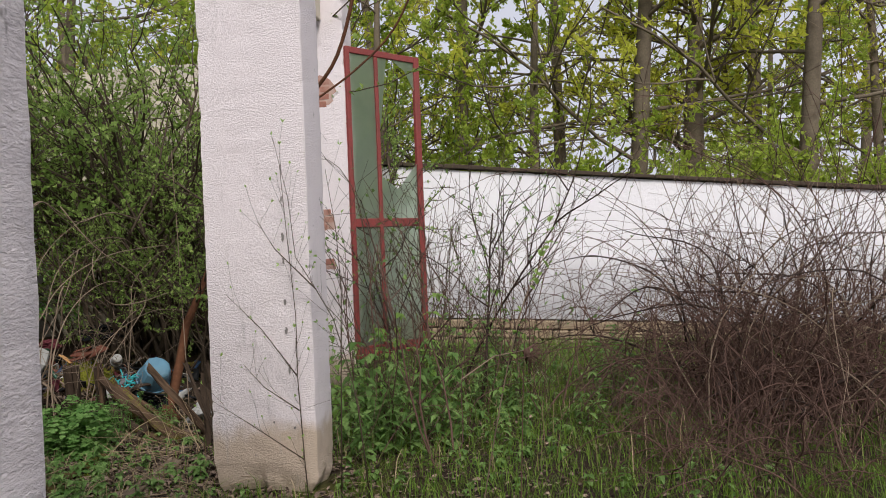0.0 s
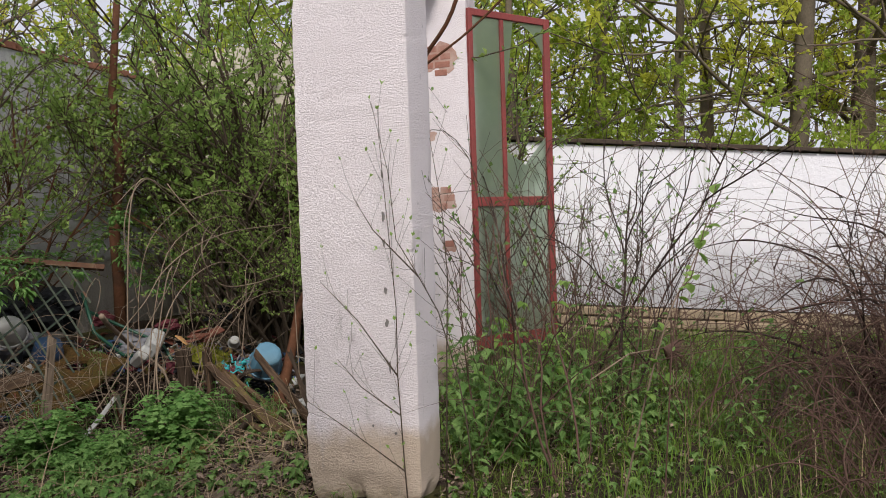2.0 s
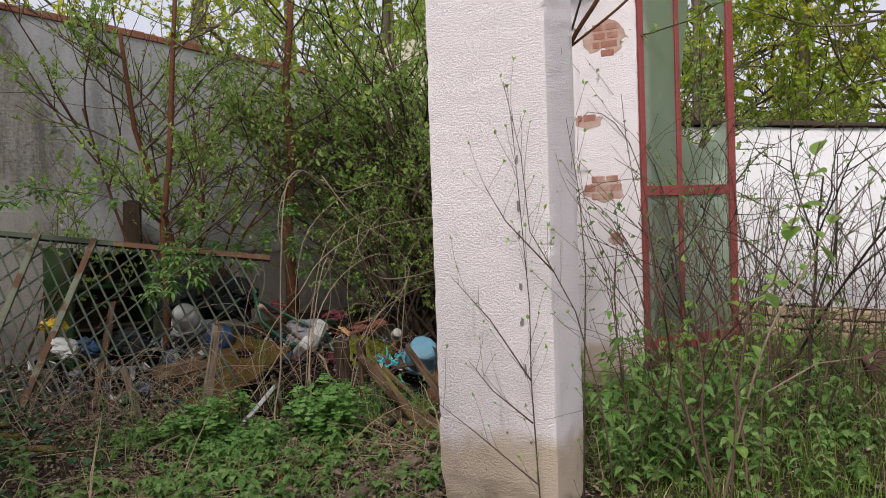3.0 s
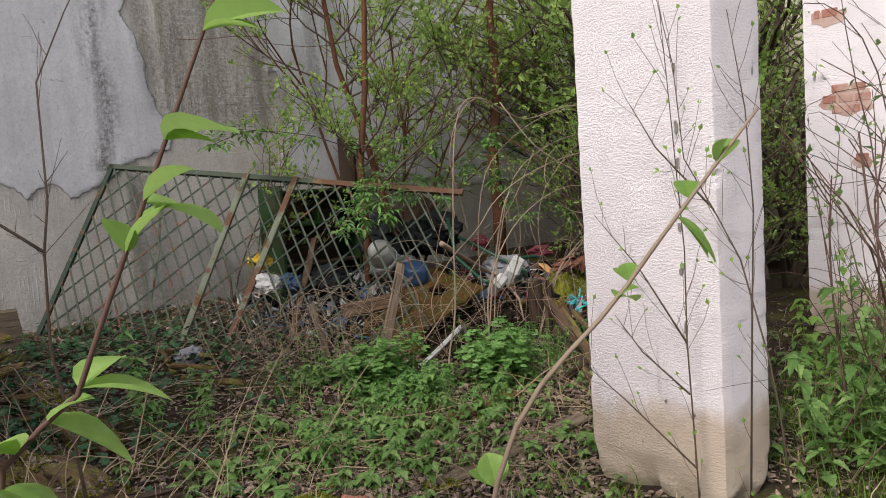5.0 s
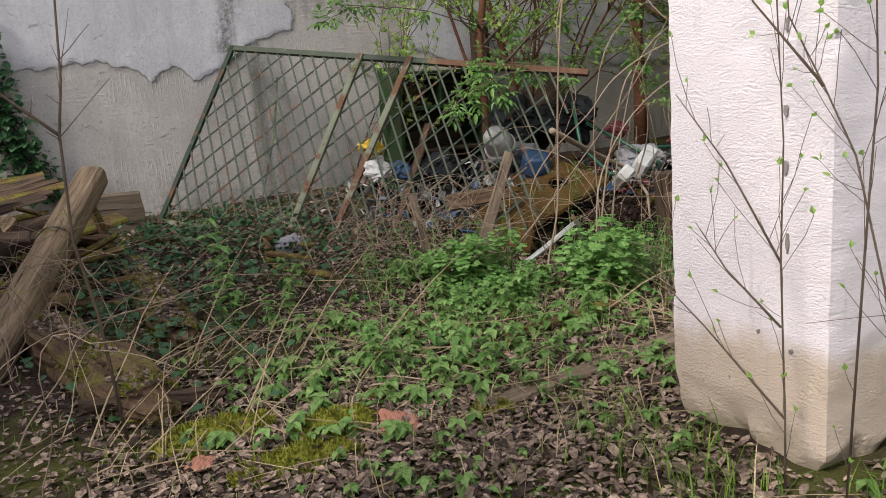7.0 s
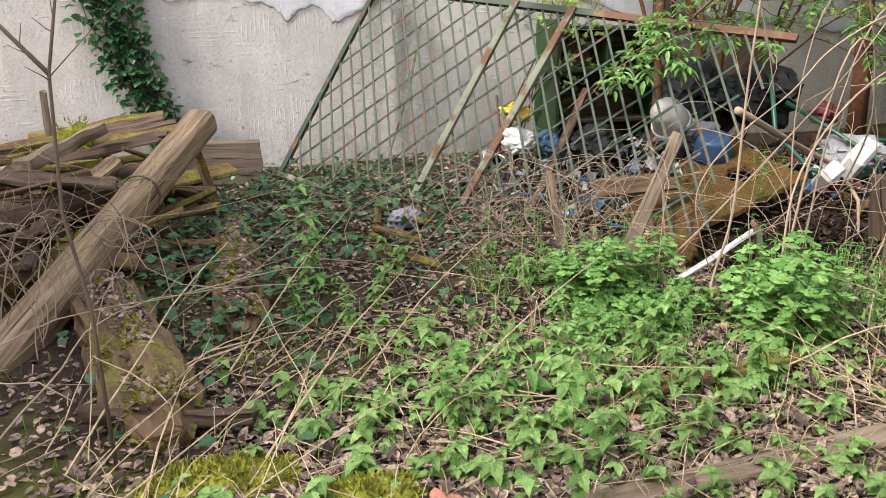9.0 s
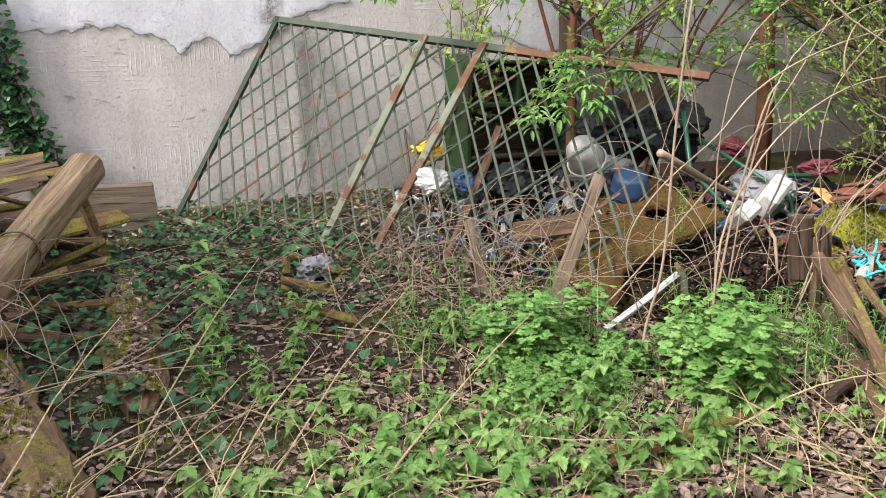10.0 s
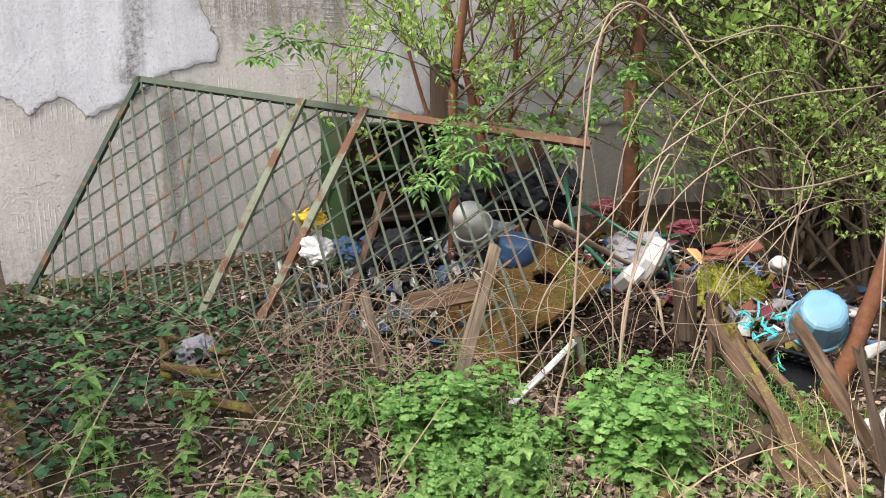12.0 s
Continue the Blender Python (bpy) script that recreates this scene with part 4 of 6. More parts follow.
BAGS = (
    ("plastic_bag", "yellow plastic bag crumpled behind the gate", "plastic bag", (0.62, 4.62, 0.70), 0.12, M_YELLOW),
    ("plastic_bag", "white and blue plastic bag in the rubbish", "plastic bag", (0.56, 4.45, 0.53), 0.13, M_WPLASTIC),
    ("plastic_bag", "small blue plastic bag in the rubbish", "plastic bag", (0.80, 4.5, 0.5), 0.12, M_NAVY),
    ("plastic_bag", "white plastic bag under the bent trunk", "plastic bag", (1.72, 1.35, 0.1), 0.13, M_WPLASTIC),
    ("plastic_bag", "grey plastic bag at the foot of the gate", "plastic bag", (-0.35, 4.1, 0.12), 0.13, M_CLOTH_G),
    # The next two black lumps are added in place of shadow under the shrubs.
    ("sack", "black crumpled lump standing in for the shadow under the shrubs", "sack", (2.1, 4.75, 0.75), 0.34, M_BLACK),
    ("sack", "second black lump standing in for the shadow under the shrubs", "sack", (2.65, 4.7, 0.72), 0.36, M_BLACK),
    ("rag", "dark red rag on the rubbish heap", "rag", (3.2, 3.7, 0.5), 0.12, M_CLOTH_R),
    ("rag", "pink and grey patterned rag on the heap", "rag", (2.95, 4.3, 0.6), 0.13, M_CLOTH_R),
    ("rag", "grey checked cloth heaped behind the board", "rag", (1.75, 4.2, 0.52), 0.2, M_CLOTH_G),
    ("rag", "dark wet cloth behind the lattice gate", "rag", (1.05, 4.3, 0.5), 0.2, M_BLACK),
    ("rag", "muddy cloth on the rubbish heap", "rag", (2.6, 3.6, 0.42), 0.22, M_CLOTH_G),
)
for i, (name, label, cat, where, s, mat) in enumerate(BAGS):
    crumpled(name, label, cat, where, (s, s * u(0.7, 1.2), s), mat, i * 3.7)
for i in range(9):
    p = Vector((2.0 + u(-0.16, 0.18), 2.1 + u(-0.1, 0.14), 0.26 + u(0, 0.10)))
    line = [p]
    for k in range(6):
        line.append(line[-1] + Vector((u(-0.05, 0.07), u(-0.04, 0.05), u(-0.035, 0.03))))
    tagged(soup("plastic_string", *tube(line, u(0.003, 0.008), 4), M_CYAN), "tangled turquoise plastic string on the rubbish heap", "string", "turquoise strings")
tagged(part("plastic_canister", box(-0.13, 0.13, -0.06, 0.06, -0.09, 0.09, 0.02), M_WPLASTIC), "dented white plastic canister on a branch", "canister").matrix_basis = pose(2.3, 3.2, 0.46, 35, -22, 25)
tagged(part("plastic_canister", box(-0.10, 0.10, -0.05, 0.05, -0.07, 0.07, 0.02), M_WPLASTIC), "dirty white plastic container lying in the rubbish", "canister").matrix_basis = pose(2.05, 3.15, 0.38, 50, 30, 70)
tagged(part("cardboard_piece", box(-0.09, 0.09, -0.07, 0.07, -0.006, 0.006, 0.003), M_CARD), "torn orange piece of cardboard on the heap", "cardboard").matrix_basis = pose(2.75, 3.2, 0.42, 40, 10, 20)
for i in range(7):
    tagged(part("roof_tile", box(-0.085, 0.085, -0.07, 0.07, -0.009, 0.009, 0.004), M_TERRA), "broken red roof tile on the rubbish heap", "tile", "broken roof tiles").matrix_basis = pose(2.85 + u(-0.15, 0.3), 3.1 + u(-0.2, 0.3), 0.40 + i * 0.012, u(-30, 30), u(-30, 30), u(0, 180))
for pts in (((2.05, 3.75, 0.95), (2.0, 3.6, 0.6), (2.12, 3.4, 0.38), (2.3, 3.2, 0.33), (2.5, 3.3, 0.36), (2.45, 3.7, 0.42)), ((2.3, 3.9, 0.75), (2.5, 3.6, 0.55), (2.55, 3.3, 0.42), (2.35, 3.05, 0.30)), ((2.6, 3.7, 0.5), (2.9, 3.5, 0.5), (3.1, 3.6, 0.46))):
    tagged(soup("garden_hose", *tube(pts, 0.016, 8), M_HOSE, smooth=True), "green garden hose trailing over the rubbish heap", "hose")
for x, y, s in ((-0.92, 1.05, 0.11), (-1.66, 1.2, 0.07), (0.95, 1.75, 0.06), (-0.75, 1.25, 0.05), (-0.15, 1.4, 0.05), (1.0, 1.95, 0.06)):
    crumpled("brick_fragment", "worn fragment of red brick in the litter", "brick", on_ground(x, y, 0.01), (s * 1.0, s * 0.7, s * 0.7), M_BRICK, x * 9, 0.5)
# litter of small scraps over the heap
SCRAP = (M_WPLASTIC, M_NAVY, M_CLOTH_G, M_BLACK, M_TERRA, M_BLACK, M_CLOTH_R, M_BLACK, M_ROT, M_ROT)
heaps = {}
for i in range(1100):
    x, y = rng.gauss(2.3, 0.9), rng.gauss(3.6, 0.75)
    if y > 6.1 or y < 1.9 or x < 0.5 or (x < 2.25 and y < 3.45):
        continue
    p = Vector(on_ground(x, y, u(0.0, 0.09)))
    s = u(0.02, 0.085)
    q = Euler((u(-1, 1), u(-1, 1), u(0, 6))).to_matrix()
    corners = [p + q @ Vector(c) for c in ((-s, -s * 0.6, 0), (s, -s * 0.6, s * 0.3), (s * 0.8, s * 0.6, 0), (-s * 0.7, s * 0.5, s * 0.4))]
    low = [c - q @ Vector((0, 0, 0.012)) for c in corners]
    heaps.setdefault(i % 10, Heap()).add(corners + low, [(0, 1, 2, 3), (7, 6, 5, 4), (0, 4, 5, 1), (1, 5, 6, 2), (2, 6, 7, 3), (3, 7, 4, 0)])
for i in range(420):
    p = Vector(on_ground(min(rng.gauss(1.2, 0.4), 2.4), min(rng.gauss(4.4, 0.28), 5.6), u(0.0, 0.3)))
    s = u(0.015, 0.06)
    q = Euler((u(-1.2, 1.2), u(-1.2, 1.2), u(0, 6))).to_matrix()
    corners = [p + q @ Vector(c) for c in ((-s, -s * 0.6, 0), (s, -s * 0.6, s * 0.3), (s * 0.8, s * 0.6, 0), (-s * 0.7, s * 0.5, s * 0.4))]
    low = [c - q @ Vector((0, 0, 0.008)) for c in corners]
    heaps[(0, 3, 5, 1, 2, 3)[i % 6]].add(corners + low, [(0, 1, 2, 3), (7, 6, 5, 4), (0, 4, 5, 1), (1, 5, 6, 2), (2, 6, 7, 3), (3, 7, 4, 0)])
for k, h in heaps.items():
    tagged(h.done("rubbish", SCRAP[k]), "scraps of plastic, cloth and tile strewn over the heap", "rubbish", kind="stuff")
# the old gate post against the wall and leaning slabs behind the gate
plank("mossy rotten gate post standing by the wall", (2.62, 6.1, 0.1), (2.64, 6.12, 1.83), 0.2, 0.17, M_WET, name="gate_post", category="post")
M_GREEN_WOOD = simple("green_painted_wood", (0.018, 0.042, 0.014), 0.75, grain=30, amount=0.4, stain=(0.04, 0.03, 0.02))
M_BROWN = simple("brown_board", (0.10, 0.05, 0.035), 0.8, grain=30, amount=0.35, stain=(0.05, 0.03, 0.022))
cab = tagged(new("cupboard"), "old green wooden cupboard with an open front, rotting behind the gate", "cupboard")
cab.matrix_basis = pose(1.62, 5.4, 0.1, 0, 1.5, 3)
for name, x0, x1, y0, y1, z0, z1, mat in (("side", -0.49, -0.45, -0.2, 0.2, 0, 1.23, M_GREEN_WOOD), ("side", 0.45, 0.49, -0.2, 0.2, 0, 1.19, M_GREEN_WOOD), ("divider", -0.03, 0.01, -0.17, 0.17, 0.86, 1.15, M_GREEN_WOOD),
                                          ("top", -0.449, 0.449, -0.2, 0.2, 1.152, 1.18, M_GREEN_WOOD), ("shelf", -0.449, 0.449, -0.2, 0.2, 0.82, 0.858, M_GREEN_WOOD), ("shelf", -0.449, 0.449, -0.2, 0.17, 0.42, 0.45, M_WET), ("back", -0.449, 0.449, 0.172, 0.19, 0.02, 1.15, M_WET), ("panel", -0.30, -0.06, 0.05, 0.07, 0.86, 1.12, M_BROWN)):
    part(name, box(x0, x1, y0, y1, z0, z1, 0.006), mat, cab)
plank("dark mossy slab leaning behind the gate", (2.2, 5.0, 0.45), (2.9, 5.0, 1.05), 0.55, 0.05, M_WET, 70, "slab", "slab")
# ---------------------------------------------------------------- plants
M_L_SHRUB = leaf_material("shrub_leaves", (0.11, 0.22, 0.035), (0.52, 0.66, 0.21), through=0.52)
M_L_WOOD = leaf_material("spring_leaves", (0.46, 0.50, 0.05), (0.82, 0.82, 0.15), through=0.55)
M_L_WOOD2 = leaf_material("green_leaves", (0.26, 0.38, 0.05), (0.62, 0.72, 0.14), through=0.52)
M_L_HERB = leaf_material("nettle_leaves", (0.08, 0.17, 0.04), (0.30, 0.45, 0.15))
M_L_BRIGHT = leaf_material("celandine_leaves", (0.085, 0.20, 0.045), (0.27, 0.44, 0.14))
M_L_SHOOT = leaf_material("fresh_shoot_leaves", (0.20, 0.36, 0.07), (0.42, 0.60, 0.18), through=0.55)
M_L_IVY = leaf_material("ivy_leaves", (0.02, 0.06, 0.025), (0.07, 0.15, 0.06), rough=0.3, through=0.12)
M_GRASS = leaf_material("grass_blades", (0.07, 0.15, 0.02), (0.27, 0.39, 0.07))
M_DRY = leaf_material("dry_stalks", (0.26, 0.19, 0.11), (0.55, 0.44, 0.29), rough=0.8, through=0.05)
M_BRAMBLE = simple("bramble_stem", (0.125, 0.075, 0.06), 0.8, grain=60, amount=0.4)
M_TWIG = simple("grey_twig", (0.10, 0.075, 0.055), 0.8, grain=60, amount=0.4)
M_VINE = simple("pale_vine", (0.27, 0.205, 0.15), 0.8, grain=60, amount=0.35)
M_BARK = simple("bark", (0.19, 0.155, 0.115), 0.95, grain=35, amount=0.5, depth=0.015)
M_BARK_DARK = simple("dark_bark", (0.055, 0.038, 0.032), 0.85, grain=40, amount=0.5, depth=0.008)
M_BARK_RED = simple("reddish_bark", (0.115, 0.05, 0.026), 0.85, grain=26, amount=0.65, depth=0.02, stain=(0.06, 0.032, 0.02))


def blade(h, p, d, size, wide=0.55, fold=0.18):
    """One leaf: four corners folded along the midrib."""
    side = d.cross(Vector((u(-1, 1), u(-1, 1), u(0.2, 1.4))))
    side = side.normalized() if side.length > 1e-5 else d.orthogonal().normalized()
    up = side.cross(d)
    w = side * size * wide * 0.5
    m = p + d * size * 0.45
    n = len(h.v)
    h.v += [p, m + w + up * size * fold, p + d * size, m - w + up * size * fold]
    h.f += [(n, n + 1, n + 2), (n, n + 2, n + 3)]


def broad_leaf(h, p, d, size, wide=0.75, droop=0.3, teeth=True):
    """A toothed leaf of two rows of points either side of a drooping midrib."""
    side = d.cross(Vector((0, 0, 1)))
    side = side.normalized() if side.length > 1e-4 else Vector((1, 0, 0))
    side = (side + Vector((0, 0, u(-0.25, 0.25)))).normalized()
    up = side.cross(d)
    n = len(h.v)
    rows = ((0.0, 0.05), (0.15, 0.6), (0.35, 0.95), (0.55, 1.0), (0.75, 0.75), (0.9, 0.4), (1.0, 0.0)) if not teeth else ((0.0, 0.06), (0.12, 0.62), (0.22, 0.50), (0.34, 0.98), (0.46, 0.72), (0.58, 0.78), (0.7, 0.45), (0.8, 0.42), (1.0, 0.0))
    for s, w in rows:
        c = p + d * size * s - Vector((0, 0, droop * size * s * s))
        k = wide * size * 0.5 * w
        lift = up * (0.12 * size * w)
        h.v += [c + side * k + lift, c, c - side * k + lift]
    for i in range(len(rows) - 1):
        a = n + i * 3
        h.f += [(a, a + 1, a + 4, a + 3), (a + 1, a + 2, a + 5, a + 4)]


def dead_leaf(h, p, d, size):
    """A curled dry leaf: an oval of three rows bent along and across."""
    side = d.cross(Vector((u(-0.3, 0.3), u(-0.3, 0.3), 1))).normalized()
    up = side.cross(d)
    curl, cup, wide = u(-0.5, 0.6), u(-0.1, 0.45), u(0.25, 0.42)
    n = len(h.v)
    h.v += [p, p + d * size]
    for s, w in ((0.28, 0.85), (0.65, 1.0)):
        c = p + d * size * s + up * (curl * size * s * (1 - s))
        k = side * (size * wide * w * u(0.7, 1.1))
        h.v += [c + k + up * size * cup * 0.5, c, c - k + up * size * cup * u(0.2, 0.7)]
    h.f += [(n, n + 2, n + 3), (n, n + 3, n + 4), (n + 2, n + 5, n + 6, n + 3), (n + 3, n + 6, n + 7, n + 4), (n + 5, n + 1, n + 6), (n + 6, n + 1, n + 7)]


def rand_dir(up=0.0):
    z = u(-1, 1)
    a = u(0, 2 * math.pi)
    r = math.sqrt(1 - z * z)
    return Vector((r * math.cos(a), r * math.sin(a), z + up)).normalized()


def wander(p, d, length, n, bend, rise=0.0):
    """A crooked line of n points."""
    pts = [Vector(p)]
    d = Vector(d).normalized()
    for i in range(n - 1):
        d = (d + Vector((u(-1, 1), u(-1, 1), u(-1, 1))) * bend + Vector((0, 0, rise))).normalized()
        pts.append(pts[-1] + d * (length / (n - 1)))
    return pts


def eased(points, n=5):
    """A smooth line through the points."""
    p = [Vector(q) for q in points]
    p = [p[0] * 2 - p[1]] + p + [p[-1] * 2 - p[-2]]
    out = []
    for i in range(1, len(p) - 2):
        for k in range(n):
            t = k / n
            out.append(0.5 * (2 * p[i] + (p[i + 1] - p[i - 1]) * t + (2 * p[i - 1] - 5 * p[i] + 4 * p[i + 1] - p[i + 2]) * t * t + (3 * p[i] - p[i - 1] - 3 * p[i + 1] + p[i + 2]) * t ** 3))
    return out + [p[-2]]


def taper(r0, r1, n):
    return [r0 + (r1 - r0) * i / (n - 1) for i in range(n)]


def grow(wood, leaves, p, d, length, r, depth, bend, leaf, per, spread=0.7, rise=0.05, lowest=0.25):
    """A limb with side limbs; leaves sit on the outermost twigs."""
    n = 6 if depth else 5
    pts = wander(p, d, length, n, bend, rise)
    wood.add(*tube(pts, taper(r, max(r * 0.45, 0.0015), n), 6 if r > 0.02 else 4 if r > 0.006 else 3, False))
    if depth == 0:
        for i in range(per):
            s = u(0.1, 1.0) * (n - 1)
            k = min(int(s), n - 2)
            q = pts[k].lerp(pts[k + 1], s - k)
            dd = (pts[k + 1] - pts[k]).normalized()
            blade(leaves, q, (dd * 0.5 + rand_dir(0.2)).normalized(), leaf * u(0.6, 1.25), 0.6)
        return
    for i in range(5 if depth > 1 else 4):
        s = u(lowest, 0.98) * (n - 1)
        k = min(int(s), n - 2)
        q = pts[k].lerp(pts[k + 1], s - k)
        dd = ((pts[k + 1] - pts[k]).normalized() + rand_dir(0.1) * spread).normalized()
        grow(wood, leaves, q, dd, length * u(0.42, 0.68), r * 0.5, depth - 1, bend, leaf, per, spread, rise)


def shrub(name, label, x, y, stems, height, leaf, per, wood_mat, leaf_mat, spread=0.5, r=0.022, depth=2, category="shrub", lean=(0, 0), z=None):
    top = tagged(new(name), label, category)
    base = Vector((x, y, ground_z(x, y) - 0.05 if z is None else z))
    top.location = base
    leaves = Heap()
    for i in range(stems):
        wood = Heap()
        a = u(0, 2 * math.pi)
        d = Vector((math.cos(a) * spread + lean[0], math.sin(a) * spread + lean[1], 1))
        grow(wood, leaves, Vector((math.cos(a) * 0.06 * stems ** 0.5, math.sin(a) * 0.06 * stems ** 0.5, 0)), d, height * u(0.7, 1.1), r * u(0.6, 1.2), depth, 0.24, leaf, per, 0.95)
        wood.done("stem", wood_mat, top, True)
    if leaves.v:
        leaves.done("foliage", leaf_mat, top)
    return top


def tree(name, label, x, y, height, r, crown0, leaf, per, leaf_mat, bark=None, limbs=12, reach=0.45, z=-0.12):
    """A tapered trunk, limbs all the way up its crown, and leaves on the outer twigs."""
    top = tagged(new(name), label, "tree")
    top.location = (x, y, z)
    n = 10
    pts = wander((0, 0, -0.1), (u(-0.06, 0.06), u(-0.06, 0.06), 1), height, n, 0.045, 0.02)
    soup("trunk", *tube(pts, taper(r, r * 0.2, n), 9, False), bark or M_BARK, top, True)
    wood, leaves = Heap(), Heap()
    for i in range(limbs):
        s = crown0 + (1 - crown0) * (i + u(0, 1)) / limbs
        f = s * (n - 1)
        k = min(int(f), n - 2)
        p = pts[k].lerp(pts[k + 1], f - k)
        a = i * 2.4 + u(-0.4, 0.4)
        d = Vector((math.cos(a), math.sin(a), u(0.1, 0.8)))
        grow(wood, leaves, p, d, height * reach * (1.15 - 0.75 * s) * u(0.7, 1.2), r * 0.2, 2, 0.2, leaf, per, 0.8, 0.02)
    wood.done("branching", bark or M_BARK, top, True)
    leaves.done("crown", leaf_mat, top)
    return top


# the wood behind the yard wall: thin leafy trees in three depths, hedge below
WOOD_A, WOOD_B = "slender woodland tree with sparse yellow-green spring leaves", "leafy green tree behind the whitewashed wall"
protos = [tree("tree", WOOD_A, 13.0, 0.5, 13, 0.2, 0.14, 0.125, 29, M_L_WOOD, limbs=15, reach=0.34),
          tree("tree", WOOD_B, 11.0, 1.8, 9, 0.13, 0.1, 0.115, 36, M_L_WOOD2, limbs=15, reach=0.36),
          tree("tree", "pollarded willow with a dark stout trunk and bright shoots", 14.0, -4.8, 9, 0.34, 0.34, 0.12, 28, M_L_WOOD, limbs=17, reach=0.4)]
for ob in protos:
    ob["group"] = "trees behind the wall"
SPOTS = ((11.5, -1.2, 1), (12.6, -3.2, 0), (11.8, -6.3, 0), (13.4, -8.6, 1), (15.5, -2.0, 0), (16.5, -6.8, 0), (18.5, -11.0, 0), (17.0, 2.4, 0), (24.0, -12.0, 0), (22.5, -8.5, 1), (15.0, -12.5, 1), (13.5, 3.6, 1), (19.0, 6.0, 0), (10.6, 4.6, 1), (9.6, 7.6, 1), (9.4, 13.0, 0), (5.2, 14.8, 0), (14.5, 10.0, 0), (16.0, 15.0, 0))
for x, y, kind in SPOTS:
    copy_thing(protos[kind], Matrix.Translation((x, y, -0.12)) @ pose(0, 0, 0, 0, 0, u(0, 360)) @ Matrix.Diagonal((*[u(0.85, 1.2)] * 3, 1)))
hedge = shrub("hedge_shrub", "dense green undergrowth behind the whitewashed wall", 10.0, -0.6, 7, 2.5, 0.10, 20, M_TWIG, M_L_WOOD2, 0.45, z=-0.1)
hedge["group"] = "undergrowth behind the wall"
for x, y in ((9.9, 0.9), (10.0, -2.0), (10.2, -3.4), (9.9, -4.9), (10.1, -6.4), (10.0, -8.2), (10.4, -1.4), (10.6, -4.2), (10.8, -7.2), (10.0, 2.2), (13.0, -5.6), (12.8, 1.0), (15.0, -8.0)):
    s = u(0.9, 1.25) * (1.25 if x > 12 else 1)
    copy_thing(hedge, Matrix.Translation((x, y, -0.1)) @ pose(0, 0, 0, 0, 0, u(0, 360)) @ Matrix.Diagonal((s, s, s, 1)))

# shrubs and small trees between the pillars and the back walls
SHRUBS = "shrubs over the rubbish heap"
bush = shrub("elder_shrub", "leafy elder shrub with many thin stems over the rubbish", 4.6, 3.0, 8, 2.3, 0.046, 26, M_TWIG, M_L_SHRUB, 0.6)
bush["group"] = SHRUBS
for x, y, s in ((4.0, 3.4, 0.75), (6.3, 4.2, 1.5), (5.2, 3.6, 1.35), (6.7, 2.5, 1.45), (6.7, 1.9, 1.2), (5.6, 2.4, 1.5), (6.2, 2.9, 1.8), (6.6, 3.8, 1.9), (5.4, 4.3, 1.2), (6.4, 3.3, 1.25), (6.3, 5.2, 1.2), (4.1, 2.3, 0.7), (6.4, 2.0, 1.1)):
    copy_thing(bush, Matrix.Translation((x, y, ground_z(x, y) - 0.05)) @ pose(0, 0, 0, 0, 0, u(0, 360)) @ Matrix.Diagonal((s, s, s, 1)))


def bent_tree(label, line, r0, r1, leaf, per, limbs, first):
    top = tagged(new("small_tree"), label, "tree")
    pts = [Vector(p) for p in line]
    soup("trunk", *tube(pts, taper(r0, r1, len(pts)), 9, True), M_BARK_RED, top, True)
    wood, leaves = Heap(), Heap()
    n = len(pts)
    for i in range(limbs):
        f = (first + (1 - first) * u(0, 1)) * (n - 1)
        k = min(int(f), n - 2)
        p = pts[k].lerp(pts[k + 1], f - k)
        a = u(0, 6.3)
        grow(wood, leaves, p, Vector((math.cos(a), math.sin(a), u(0.1, 1.0))), u(0.6, 1.5), 0.012, 2, 0.22, leaf, per, 0.8)
    wood.done("branching", M_TWIG, top, True)
    leaves.done("crown", M_L_SHRUB, top)
    return top


bent_tree("thin reddish-barked elder tree growing behind the gate", ((1.58, 4.4, 0.1), (1.62, 4.42, 0.8), (1.60, 4.4, 1.5), (1.72, 4.4, 2.2), (1.75, 4.35, 3.0), (1.9, 4.4, 4.0)), 0.04, 0.02, 0.06, 6, 13, 0.28)
bent_tree("reddish-barked elder tree rising out of the rubbish", ((3.3, 4.35, 0.2), (3.36, 4.4, 0.9), (3.34, 4.42, 1.5), (3.45, 4.4, 2.2), (3.5, 4.5, 3.0), (3.7, 4.5, 4.4)), 0.075, 0.035, 0.065, 11, 19, 0.3)
bent_tree("leaning elder tree with a forked reddish stem", ((2.5, 4.9, 0.2), (2.35, 5.0, 0.9), (2.2, 5.1, 1.7), (1.9, 5.1, 2.5), (1.7, 5.0, 3.4)), 0.045, 0.02, 0.06, 8, 16, 0.4)
bent_tree("bent orange-barked trunk rising beside the blue tub", ((2.0, 1.72, -0.05), (2.12, 1.85, 0.03), (2.34, 1.9, 0.13), (2.52, 1.9, 0.42), (2.64, 1.88, 0.75), (2.75, 1.75, 1.1), (2.9, 1.55, 1.7), (3.1, 1.35, 2.6)), 0.062, 0.02, 0.055, 6, 6, 0.65)
for x, y, s, l in ((0.95, 5.85, 0.6, (0.25, 0)),):
    shrub("elder_shrub", "young elder shrub with fresh leaves against the plastered wall", x, y, 4, 3.0 * s, 0.06, 12, M_TWIG, M_L_SHRUB, 0.4, 0.014, 2, lean=l)["group"] = SHRUBS

